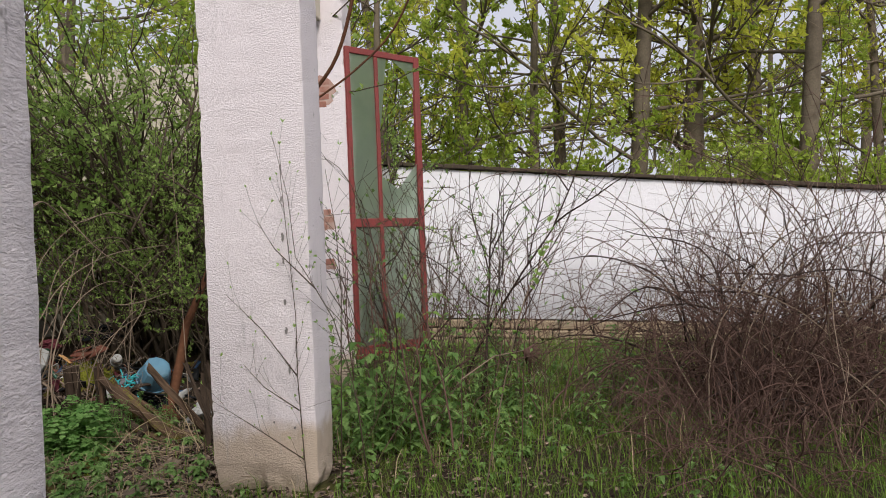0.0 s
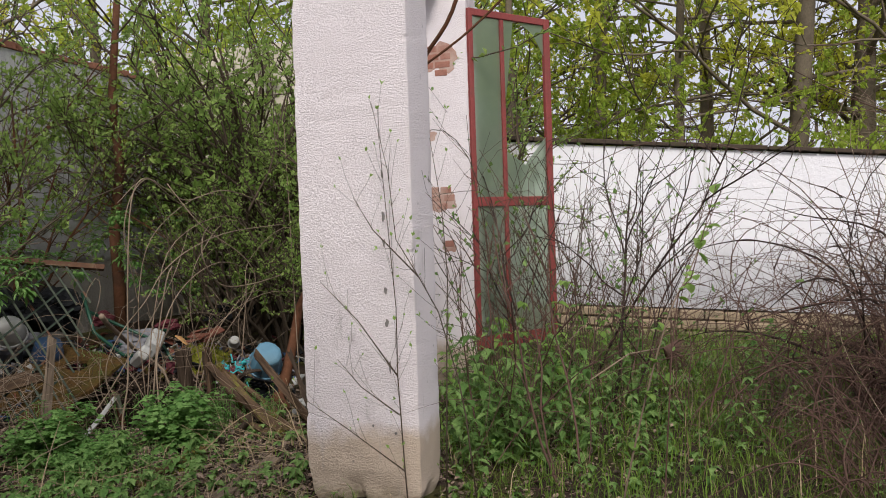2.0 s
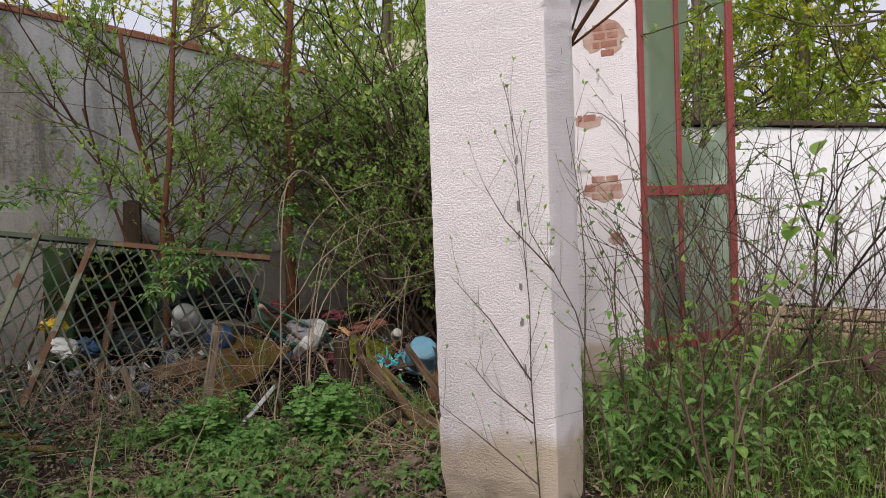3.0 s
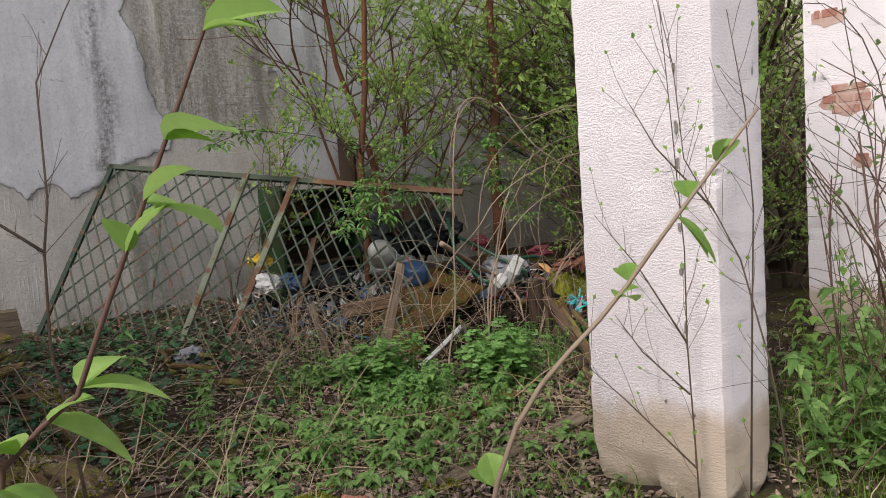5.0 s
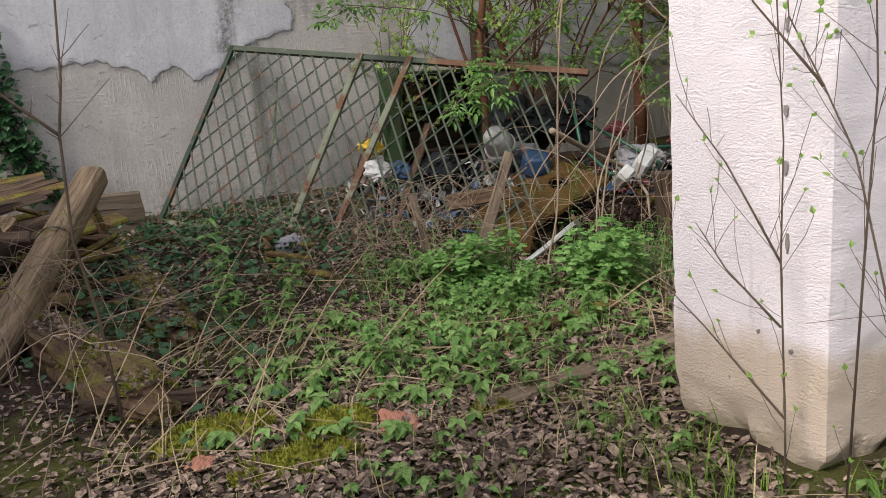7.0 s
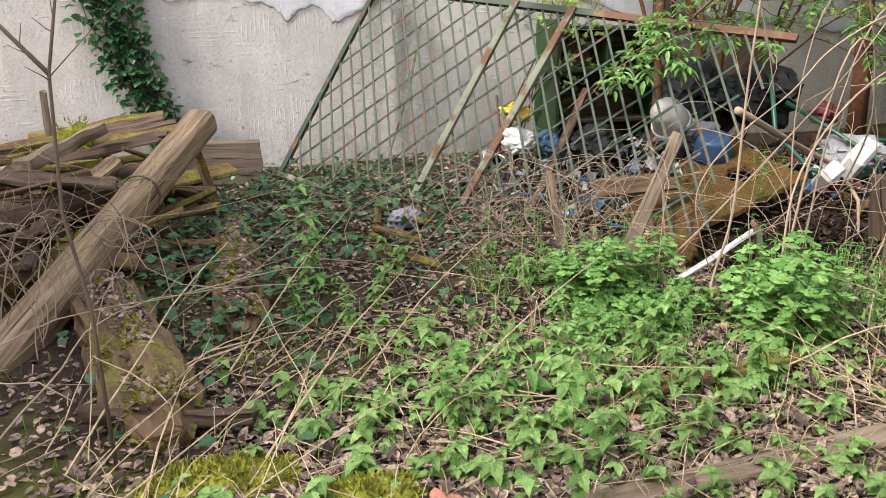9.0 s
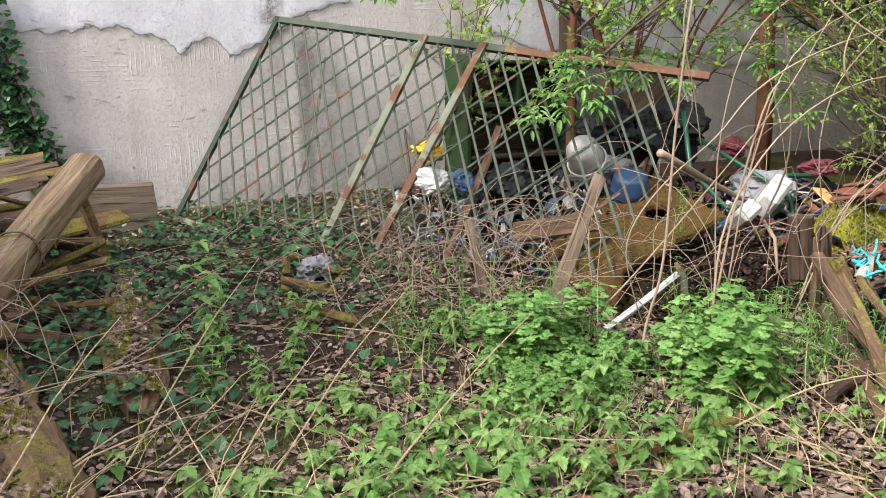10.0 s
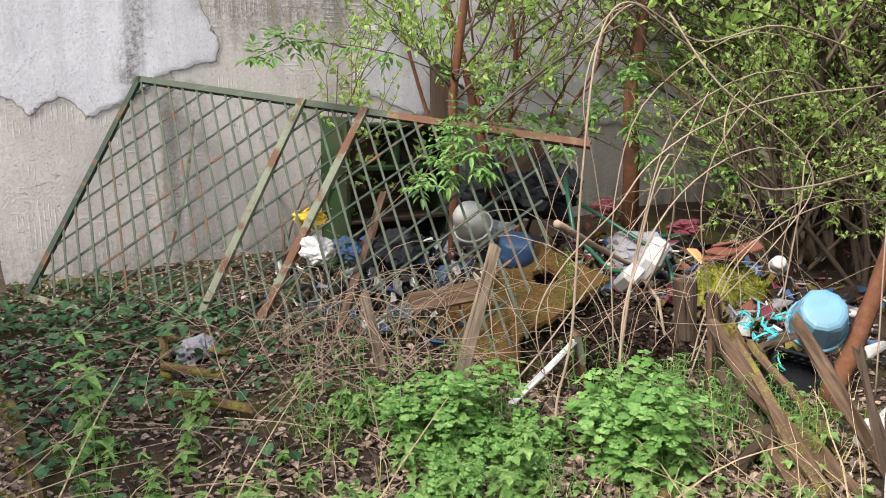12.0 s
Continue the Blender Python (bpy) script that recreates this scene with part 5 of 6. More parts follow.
shrub("elder_shrub", "thin reddish elder stems with sparse leaves behind the rubbish", 2.75, 5.3, 6, 2.6, 0.05, 7, M_BARK_RED, M_L_SHRUB, 0.3, 0.02, 2)["group"] = SHRUBS

# sapling before the main pillar, and the young shoot close to the path
def stemmed(name, label, lines, r, mat, leaf, leaf_mat, leaf_chance=0.5, twigs=3, big=False):
    top = tagged(new(name), label, "sapling")
    leaves, wood = Heap(), Heap()
    for line in lines:
        pts = [Vector(p) for p in line]
        soup("stem", *tube(pts, taper(r, r * 0.35, len(pts)), 6, True), mat, top, True)
        for a, b in zip(pts, pts[1:]):
            for i in range(twigs):
                q = a.lerp(b, u(0, 1))
                d = ((b - a).normalized() + rand_dir(0.3) * 0.9).normalized()
                if twigs and not big:
                    tw = wander(q, d, u(0.06, 0.3), 4, 0.15, 0.05)
                    wood.add(*tube(tw, taper(r * 0.3, 0.001, 4), 3, False))
                    q, d = tw[-1], (tw[-1] - tw[-2]).normalized()
                if u(0, 1) < leaf_chance:
                    for j in range(2):
                        aim = (d + rand_dir() * 0.6 - Vector((0, 0, 0.3 * big))).normalized()
                        if big:
                            broad_leaf(leaves, q, aim, leaf * u(0.6, 1.2), 0.7, 0.3, False)
                        else:
                            blade(leaves, q, aim, leaf * u(0.6, 1.2))
    if wood.v:
        tagged(wood.done("twig_spray", mat, top), kind="stuff")
    if leaves.v:
        leaves.done("leaves", leaf_mat, top)
    return top


stemmed("elder_sapling", "leggy sapling with dark stems and tiny opening buds before the pillar",
        (((-0.17, -0.15, -0.02), (-0.15, -0.129, 0.21), (-0.15, -0.106, 0.7), (-0.15, -0.11, 1.056), (-0.15, -0.071, 1.59), (-0.16, -0.05, 1.95)),
         ((-0.10, -0.50, -0.02), (-0.14, -0.46, 0.5), (-0.15, -0.43, 0.69), (-0.15, -0.336, 1.03), (-0.15, -0.237, 1.21), (-0.15, -0.122, 1.4), (-0.15, -0.09, 1.75), (-0.17, -0.02, 2.1)),
         ((-0.16, -0.347, -0.02), (-0.15, -0.374, 0.85), (-0.15, -0.39, 1.21), (-0.15, -0.37, 1.56), (-0.18, -0.33, 1.9)),
         ((-0.15, -0.106, 0.7), (-0.15, 0.1, 0.98), (-0.15, 0.31, 1.19)), ((-0.15, -0.11, 0.5), (-0.15, 0.1, 0.64), (-0.16, 0.22, 0.78)), ((-0.15, -0.129, 0.21), (-0.14, 0.2, 0.42), (-0.15, 0.42, 0.56)),
         ((-0.15, -0.237, 1.21), (-0.15, 0.0, 1.45), (-0.16, 0.1, 1.62))), 0.0042, M_TWIG, 0.026, M_L_SHOOT, 0.75, 4)
stemmed("young_shoot", "slender young shoot with a few fresh oval leaves beside the path",
        (eased(((-2.33, -1.28, -0.02), (-2.4, -1.35, 0.5), (-2.5, -1.45, 1.0), (-2.53, -1.52, 1.27), (-2.47, -1.565, 1.37), (-2.40, -1.605, 1.46))),), 0.0026, M_VINE, 0.024, M_L_SHOOT, 0.8, 1, True)
stemmed("young_shoot", "young shoot with broad fresh leaves standing close to the path",
        (eased(((-2.86, -1.45, -0.02), (-2.82, -1.5, 0.6), (-2.78, -1.54, 1.28), (-2.75, -1.57, 1.38), (-2.725, -1.59, 1.45), (-2.70, -1.61, 1.52)), 3),), 0.0015, M_BRAMBLE, 0.024, M_L_SHOOT, 0.85, 1, True)
for x, y, h, a in ((0.6, -0.9, 1.5, 0.1), (1.5, -0.4, 1.9, 0.0), (2.4, -0.9, 1.7, -0.2), (3.1, -0.6, 2.1, -0.4), (2.0, -1.6, 1.3, 0.3), (4.0, -1.2, 2.0, 0.2), (1.0, -0.35, 1.3, 0.2), (5.0, -0.9, 2.2, 0.0)):
    shrub("bramble_bush", "thin leafless shrub with grey-brown twigs and few buds", x, y, 4, h, 0.05, 3, M_BRAMBLE, M_L_HERB, 0.45, 0.008, 1, "shrub")["group"] = "thin shrubs in the yard"

stemmed("bare_sapling", "bare thin sapling standing by the timber heap", (((-1.86, 1.62, -0.02), (-1.88, 1.7, 0.5), (-1.92, 1.7, 0.8), (-1.90, 1.7, 1.2), (-1.86, 1.72, 1.4), (-1.8, 1.9, 1.9), (-1.5, 2.4, 2.3), (-1.3, 2.55, 2.6)), ((-1.9, 1.7, 1.2), (-2.2, 2.0, 1.5), (-2.5, 2.3, 1.6))), 0.0075, M_TWIG, 0.02, M_L_HERB, 0.1, 3)
limb = tagged(new("leaning_limb"), "dark bare limb leaning across the pillar opening", "branch")
soup("limb", *tube(eased(((1.25, 0.62, 1.2), (1.2, 0.45, 1.9), (1.12, 0.16, 2.49), (1.1, -0.1, 2.85), (1.08, -0.27, 3.4), (1.0, -0.4, 4.1))), 0.014, 7), M_BARK_RED, limb, True)
soup("twig", *tube(eased(((1.12, 0.16, 2.49), (1.2, -0.2, 2.75), (1.25, -0.5, 3.05), (1.2, -0.75, 3.5))), 0.008, 6), M_BARK_RED, limb, True)
soup("base", *tube(eased(((1.3, 0.75, -0.05), (1.32, 0.72, 0.6), (1.25, 0.62, 1.2))), 0.018, 7), M_BARK_RED, limb, True)


for x, y, h, l in ((3.75, -0.55, 2.6, (0.1, -0.15)), (2.4, -1.0, 1.7, (0.0, -0.25)), (3.3, -0.15, 2.2, (0, 0.2))):
    shrub("bare_shrub", "dark bare forking shrub growing before the glazed door", x, y, 2, h, 0.045, 2, M_BARK_DARK, M_L_HERB, 0.25, 0.016, 2, "shrub", l)["group"] = "bare shrubs by the door"


# dry bramble tangle in the yard
def tangle(name, label, cx, cy, rx, ry, n, height, mat, r=0.006):
    h = Heap()
    for i in range(n):
        x, y = cx + rng.gauss(0, rx), cy + rng.gauss(0, ry)
        a, l, k = u(0, 6.3), u(0.4, 1.5), 14
        hh = height * u(0.35, 1.1)
        bend, q = u(1.9, 3.0), Vector((u(0, 9), u(0, 9), u(0, 9)))
        pts = []
        for j in range(k):
            s = j / (k - 1)
            w = noise.noise_vector(q + Vector((s * 2.6, 0, 0))) * 0.55 * s
            pts.append(Vector((x + math.cos(a) * l * s ** 1.3 + w.x, y + math.sin(a) * l * s ** 1.3 + w.y, max(ground_z(x, y), 0) + max(0.02, hh * math.sin(s * bend + 0.02) + w.z))))
        h.add(*tube(pts, taper(r * u(0.5, 1.3), 0.0015, k), 4, False))
        if i % 2:
            m = pts[k // 2]
            h.add(*tube(wander(m, rand_dir(0.3), u(0.2, 0.6), 5, 0.25), taper(r * 0.5, 0.001, 5), 3, False))
    return tagged(h.done(name, mat, smooth=True), label, "brambles", kind="stuff")


def arching(label, cx, cy, rx, ry, n, length, mat, r, upward, sag):
    """Canes that rise, lean over and hang down again, crossing one another."""
    h = Heap()
    for i in range(n):
        x, y = cx + rng.gauss(0, rx), cy + rng.gauss(0, ry)
        a, tilt, k = u(0, 6.3), u(0.1, 0.9), 18
        d = Vector((math.cos(a) * tilt, math.sin(a) * tilt, upward)).normalized()
        l = length * u(0.4, 1.15)
        q = Vector((x, y, ground_z(x, y) - 0.02))
        pts, seed = [q.copy()], Vector((u(0, 99), u(0, 99), u(0, 99)))
        for j in range(k - 1):
            w = noise.noise_vector(seed + Vector((j * 0.28, 0, 0)))
            d = (d + w * 0.36 - Vector((0, 0, sag * (0.3 + j / k)))).normalized()
            q = q + d * (l / (k - 1))
            q.z = max(q.z, ground_z(q.x, q.y) + 0.02)
            pts.append(q.copy())
        h.add(*tube(pts, taper(r * u(0.5, 1.3), 0.0014, k), 4, False))
        for t in range(3):
            m = pts[rng.randrange(5, k - 1)]
            h.add(*tube(wander(m, rand_dir(0.2), u(0.12, 0.5), 5, 0.3), taper(r * 0.45, 0.001, 5), 3, False))
    return tagged(h.done("bramble_tangle", mat, smooth=True), label, "brambles", kind="stuff")


arching("dry leafless bramble tangle with arching brown stems", 2.2, -3.2, 0.55, 0.5, 330, 2.5, M_BRAMBLE, 0.0065, 1.0, 0.16)
arching("grey dry stems arching over the bramble tangle", 2.4, -3.6, 0.8, 0.7, 90, 3.4, M_VINE, 0.005, 1.5, 0.13)
arching("low dark bramble canes matted on the ground", 1.4, -2.9, 0.7, 0.5, 120, 1.3, M_BRAMBLE, 0.006, 0.6, 0.2)
arching("dense brown bramble canes heaped in the yard", 1.9, -3.5, 0.4, 0.4, 200, 2.0, M_BRAMBLE, 0.006, 1.3, 0.15)
arching("matted canes and thatch near the path", 0.7, -2.75, 0.5, 0.3, 120, 1.0, M_BRAMBLE, 0.005, 0.6, 0.2)
arching("tall bramble canes reaching over the yard wall", 2.6, -3.9, 0.7, 0.7, 120, 4.0, M_BRAMBLE, 0.006, 2.0, 0.11)
arching("brown canes leaning before the whitewashed wall", 4.4, -2.0, 0.8, 0.6, 26, 2.4, M_BRAMBLE, 0.005, 1.3, 0.12)
arching("thick dark woody stems in the bramble tangle", 2.1, -3.3, 0.5, 0.45, 34, 2.8, M_BARK_DARK, 0.015, 1.4, 0.12)
arching("low leaning woody stems in the tangle", 2.9, -4.0, 0.5, 0.5, 22, 2.6, M_BARK_DARK, 0.018, 0.8, 0.05)
arching("dark twiggy canes around the glazed door", 3.7, -0.35, 0.35, 0.3, 34, 2.8, M_TWIG, 0.006, 1.9, 0.08)
arching("thin brown canes at the foot of the pillar", 1.6, -0.55, 0.5, 0.3, 40, 1.5, M_BRAMBLE, 0.004, 1.3, 0.12)
tangle("bramble_tangle", "thin dark stems before the whitewashed wall", 4.6, -1.2, 1.3, 0.9, 22, 1.5, M_BRAMBLE, 0.005)
tangle("bramble_tangle", "thin stems around the glazed door", 3.2, -0.3, 0.6, 0.4, 45, 2.2, M_TWIG, 0.005)
tangle("bramble_tangle", "dead bramble stems at the foot of the gate", 0.3, 3.6, 0.4, 0.3, 70, 0.42, M_VINE, 0.0028)
tangle("bramble_tangle", "thin dead stems over the rubbish heap", 2.7, 3.2, 0.9, 0.6, 16, 1.1, M_VINE, 0.003)
tangle("bramble_tangle", "thin pale dead stems before the rubbish heap", 1.2, 2.7, 0.7, 0.35, 36, 0.6, M_VINE, 0.0025)
tangle("bramble_tangle", "dry stalks over the timber heap", -2.3, 2.7, 0.3, 0.6, 45, 0.6, M_VINE, 0.004)
for pts in (((0.62, 2.2, 0.0), (0.72, 2.3, 0.15), (0.80, 2.3, 0.45), (0.84, 2.3, 1.1), (0.92, 2.3, 1.7), (1.09, 2.3, 1.88), (1.4, 2.32, 1.76), (2.07, 2.35, 1.44), (2.5, 2.4, 1.05), (2.8, 2.5, 0.4)),
            ((2.0, 3.0, 0.3), (1.9, 2.7, 0.8), (1.6, 2.5, 1.45), (1.3, 2.4, 1.75), (1.1, 2.35, 1.86), (0.9, 2.4, 1.7)),
            ((1.0, 2.2, 0.1), (1.15, 2.3, 0.6), (1.6, 2.4, 1.0), (2.2, 2.4, 1.2), (2.9, 2.4, 1.05), (3.4, 2.5, 1.1)),
            ((0.5, 2.5, 0.1), (0.7, 2.4, 0.35), (1.0, 2.4, 0.62), (1.5, 2.4, 1.1), (1.9, 2.5, 1.5)),
            ((1.2, 2.4, 0.2), (1.3, 2.4, 0.7), (1.5, 2.4, 1.2), (1.9, 2.5, 0.9), (2.6, 2.6, 0.6)),
            ((3.3, 2.35, 1.52), (2.38, 2.4, 1.46), (1.71, 2.35, 1.34), (1.32, 2.35, 1.17), (1.1, 2.35, 0.97), (0.8, 2.35, 0.76), (0.64, 2.35, 0.54), (0.69, 2.35, 0.27), (0.81, 2.35, 0.0)),
            ((3.25, 2.45, 1.7), (2.34, 2.4, 1.83), (1.68, 2.35, 1.73), (1.41, 2.35, 1.81), (1.17, 2.35, 1.88), (0.97, 2.35, 1.72), (0.89, 2.35, 1.46), (0.96, 2.35, 1.19), (1.02, 2.35, 0.93)),
            ((3.39, 2.4, 1.02), (2.59, 2.35, 0.97), (2.11, 2.35, 1.01), (1.8, 2.3, 1.23), (1.87, 2.35, 1.42), (2.13, 2.45, 1.53)),
            ((1.35, 2.3, 1.85), (1.48, 2.1, 1.52), (1.81, 1.95, 1.27), (1.92, 1.9, 1.06), (1.77, 1.95, 0.83), (1.51, 2.1, 0.5)),
            ((2.35, 1.75, -0.02), (2.4, 1.8, 0.9), (2.46, 1.85, 1.7), (2.52, 1.9, 2.4))):
    tagged(soup("vine", *tube(eased(pts), taper(u(0.0045, 0.0075), 0.0025, len(pts) * 5 - 4), 6, True), M_VINE, smooth=True), "pale woody vine arching over the rubbish heap", "vine", "arching vines")
for i in range(7):
    x0, x1, top = u(1.2, 3.0), u(2.9, 4.4), u(0.7, 1.75)
    y0, y1 = u(2.25, 2.7), u(2.1, 2.8)
    line = [(x0 + u(-0.2, 0.2), y0, 0.1), (x0, y0, top * 0.55), (x0 + 0.2, y0, top * 0.9), ((x0 + x1) / 2, (y0 + y1) / 2, top + u(0, 0.15)), (x1, y1, top * u(0.6, 0.9)), (x1 + 0.3, y1, top * u(0.1, 0.6))]
    pts = eased([Vector(q) + rand_dir() * 0.06 for q in line])
    tagged(soup("vine", *tube(pts, taper(u(0.003, 0.006), 0.002, len(pts)), 5, True), M_VINE, smooth=True), "pale woody vine arching over the rubbish heap", "vine", "arching vines")
branch = tagged(new("fallen_branch"), "pale fallen branch with dead twigs over the rubbish heap", "branch")
soup("limb", *tube(((1.13, 2.78, 0.85), (1.4, 2.95, 0.75), (1.7, 3.08, 0.62), (2.26, 3.38, 0.41), (2.6, 3.3, 0.30), (2.9, 3.1, 0.22)), (0.022, 0.021, 0.019, 0.016, 0.013, 0.007), 8), M_VINE, branch, True)
for pts in (((2.3, 3.37, 0.4), (2.15, 3.0, 0.25), (1.95, 2.75, 0.05)), ((2.55, 3.3, 0.31), (2.45, 3.0, 0.2), (2.4, 2.8, 0.12))):
    soup("twig", *tube(pts, (0.014, 0.012, 0.005), 6), M_VINE, branch, True)

# ivy on the wall and over the ground by the gate
ivy = tagged(new("ivy"), "dark green ivy climbing the plastered wall", "ivy")
stems, leaves = Heap(), Heap()
for i in range(9):
    p = Vector((-1.85 + u(-0.1, 0.1), 6.26, 0.55))
    pts = [p]
    for j in range(12):
        p = p + Vector((u(-0.10, 0.03), u(-0.005, 0.004), u(0.07, 0.16)))
        p.y = min(p.y, 6.262)
        pts.append(p.copy())
    stems.add(*tube(pts, taper(0.008, 0.003, len(pts)), 4, False))
    for q in pts:
        for j in range(7):
            c = q + Vector((u(-0.12, 0.12), -u(0.01, 0.09), u(-0.1, 0.1)))
            broad_leaf(leaves, c, Vector((u(-0.7, 0.7), -0.5, u(-0.9, 0.2))).normalized(), u(0.05, 0.09), 1.0, 0.1)
stems.done("stem", M_TWIG, ivy)
leaves.done("foliage", M_L_IVY, ivy)

# herbs on the ground
def lobed_leaf(h, p, d, size, droop):
    """A celandine leaf: rounded, scalloped leaflets in pairs along a stalk and one at its tip."""
    side = d.cross(Vector((0, 0, 1)))
    side = side.normalized() if side.length > 1e-4 else Vector((1, 0, 0))
    for s, t, r in ((0.35, 1, 0.24), (0.35, -1, 0.24), (0.72, 1, 0.30), (0.72, -1, 0.30), (1.05, 0, 0.38)):
        aim = (d * (0.55 if t else 1) + side * t).normalized()
        q = p + d * size * s + Vector((0, 0, size * (0.12 * s - droop * s * s)))
        c = q + aim * size * r * 0.9
        up = (aim.cross(side if not t else d) + Vector((u(-0.35, 0.35), u(-0.35, 0.35), 0)))
        up = up.normalized() if up.z > 0 else -up.normalized()
        across = up.cross(aim).normalized()
        n = len(h.v)
        h.v.append(c + up * size * 0.03)
        for k in range(13):
            a = -2.75 + 5.5 * k / 12
            f = size * r * (1.0 if k % 4 == 2 else 0.92 if k % 2 else 0.55)
            h.v.append(c + aim * f * math.cos(a) + across * f * math.sin(a) - up * size * 0.05 * abs(math.sin(a)))
        h.v.append(q)
        h.f += [(n, n + 1 + k, n + 2 + k) for k in range(13)] + [(n, n + 14, n + 1)]


def herb(name, label, x, y, stems, height, leaf, mat, wide=0.75, spread=0.5, levels=5, stem_r=0.003, lobed=False):
    top = tagged(new(name), label, "plant")
    top.location = on_ground(x, y, -0.01)
    wood, leaves = Heap(), Heap()
    for i in range(stems):
        a, s = u(0, 6.3), u(0, spread) * 0.35
        pts = wander((math.cos(a) * s, math.sin(a) * s, 0), (math.cos(a) * 0.25, math.sin(a) * 0.25, 1), height * u(0.6, 1.1), levels + 1, 0.12, 0.05)
        wood.add(*tube(pts, taper(stem_r, stem_r * 0.5, len(pts)), 4, False))
        for k, q in enumerate(pts[1:]):
            b = u(0, 6.3)
            for j in range(2 + (k == levels - 1) * 2):
                c = b + j * (math.pi if k < levels - 1 else 1.57)
                d, size = Vector((math.cos(c), math.sin(c), u(-0.75, 0.1) if lobed else u(-0.35, 0.3))).normalized(), leaf * u(0.7, 1.2) * (1 - 0.35 * k / levels)
                if not lobed:
                    broad_leaf(leaves, q, d, size, wide, u(0.15, 0.7))
                    continue
                lobed_leaf(leaves, q, d, size, u(0.1, 0.35))
    tagged(wood.done("stalk", mat, top), kind="stuff")
    leaves.done("foliage", mat, top)
    return top


def scatter_herb(proto, group, spots, smin=0.7, smax=1.25):
    proto["group"] = group
    for x, y in spots:
        s = u(smin, smax)
        copy_thing(proto, Matrix.Translation(on_ground(x, y, -0.01)) @ pose(0, 0, 0, u(-8, 8), u(-8, 8), u(0, 360)) @ Matrix.Diagonal((s, s, s, 1)))


def cloud(n, cx, cy, sx, sy, ok=lambda x, y: True):
    out = []
    while len(out) < n:
        x, y = rng.gauss(cx, sx), rng.gauss(cy, sy)
        if ok(x, y):
            out.append((x, y))
    return out


def clear(x, y):
    return not (-0.1 < x < 0.5 and -0.3 < y < 0.6) and not (x > 0.6 and y > 2.15 + 0.3 * (x < 0.75)) and y < 6.1 and not (y < -0.2 and x < 0.0)


NETTLE = "young green stinging nettle in the leaf litter"
nettles = [herb("nettle", NETTLE, 0.4, 2.0, 3, 0.20, 0.075, M_L_HERB), herb("nettle", NETTLE, 0.1, 1.9, 3, 0.12, 0.07, M_L_HERB, levels=3), herb("nettle", NETTLE, 0.55, 1.6, 3, 0.24, 0.08, M_L_HERB), herb("nettle", NETTLE, -0.35, 1.62, 2, 0.2, 0.09, M_L_BRIGHT, levels=3)]
for k, p in enumerate(nettles):
    scatter_herb(p, "nettles by the rubbish heap", cloud(8, 0.3, 1.95, 0.36, 0.28, clear) + cloud(2, -0.1, 1.35, 0.35, 0.3, clear) + cloud(2, -0.55, 1.7, 0.3, 0.25, clear) + cloud(1, -1.0, 3.0, 0.25, 0.3, clear) + cloud(2, 0.0, 2.9, 0.25, 0.2, clear) + cloud(1, 1.5, 1.0, 0.4, 0.35, clear), 0.5, 1.0)
cel = herb("celandine", "bright green celandine clump with lobed leaves", 0.86, 1.9, 11, 0.40, 0.115, M_L_BRIGHT, 1.0, 0.55, 4, lobed=True)
scatter_herb(cel, "celandine clumps", [(0.92, 2.0), (0.76, 1.82), (0.24, 2.55), (0.38, 2.42), (0.12, 2.38)], 0.62, 0.92)
scatter_herb(cel, "celandine clumps", cloud(6, 0.2, 2.2, 0.25, 0.22, clear), 0.35, 0.6)
plant = herb("young_shrublet", "small upright plant with pale green oval leaves", -1.02, 3.2, 4, 0.52, 0.10, M_L_BRIGHT, 0.6, 0.3, 6)
scatter_herb(plant, "pale green upright plants", [(-0.95, 2.6), (-1.15, 2.75), (-0.75, 1.55)], 0.4, 0.7)
yard_herb = herb("bramble_shoot", "leafy bramble shoot with fresh green leaves", 0.75, -0.35, 6, 0.62, 0.10, M_L_HERB, 0.7, 1.0, 6)
tall_herb = herb("leafy_sapling", "young leafy sapling with broad fresh leaves behind the pillar", 1.9, -0.1, 4, 1.05, 0.13, M_L_SHOOT, 0.8, 0.9, 7, 0.004)
scatter_herb(tall_herb, "leafy saplings behind the pillar", [(1.5, 0.05), (2.5, -0.2), (3.0, -0.7), (2.1, 0.3)], 0.55, 1.05)
scatter_herb(yard_herb, "leafy shoots in the yard", cloud(8, 1.0, -0.4, 0.6, 0.28, clear) + cloud(7, 2.8, -0.3, 0.6, 0.3, clear) + cloud(8, 3.4, -1.6, 1.0, 0.8, clear) + cloud(5, 1.6, -2.6, 0.8, 0.5, clear), 0.45, 1.25)
low = herb("ground_herb", "low green herb creeping over leaf litter", -0.4, 1.4, 7, 0.07, 0.045, M_L_HERB, 0.9, 0.6, 2)
scatter_herb(low, "low herbs in the litter", cloud(46, -0.2, 1.8, 0.7, 0.55, clear) + cloud(24, -0.3, 0.95, 0.7, 0.35, clear) + cloud(18, 1.2, 1.4, 0.6, 0.5, clear) + cloud(100, 2.4, -1.3, 1.5, 1.1, clear), 0.6, 1.5)
goose = herb("goosegrass", "pale green goosegrass with narrow whorled leaves", 1.35, 2.75, 9, 0.34, 0.05, M_L_BRIGHT, 0.2, 0.8, 7)
scatter_herb(goose, "goosegrass by the hollow", cloud(16, 1.25, 2.1, 0.3, 0.3, clear) + [(-0.2, 2.9), (0.1, 3.0), (1.9, 3.5)], 0.6, 1.1)

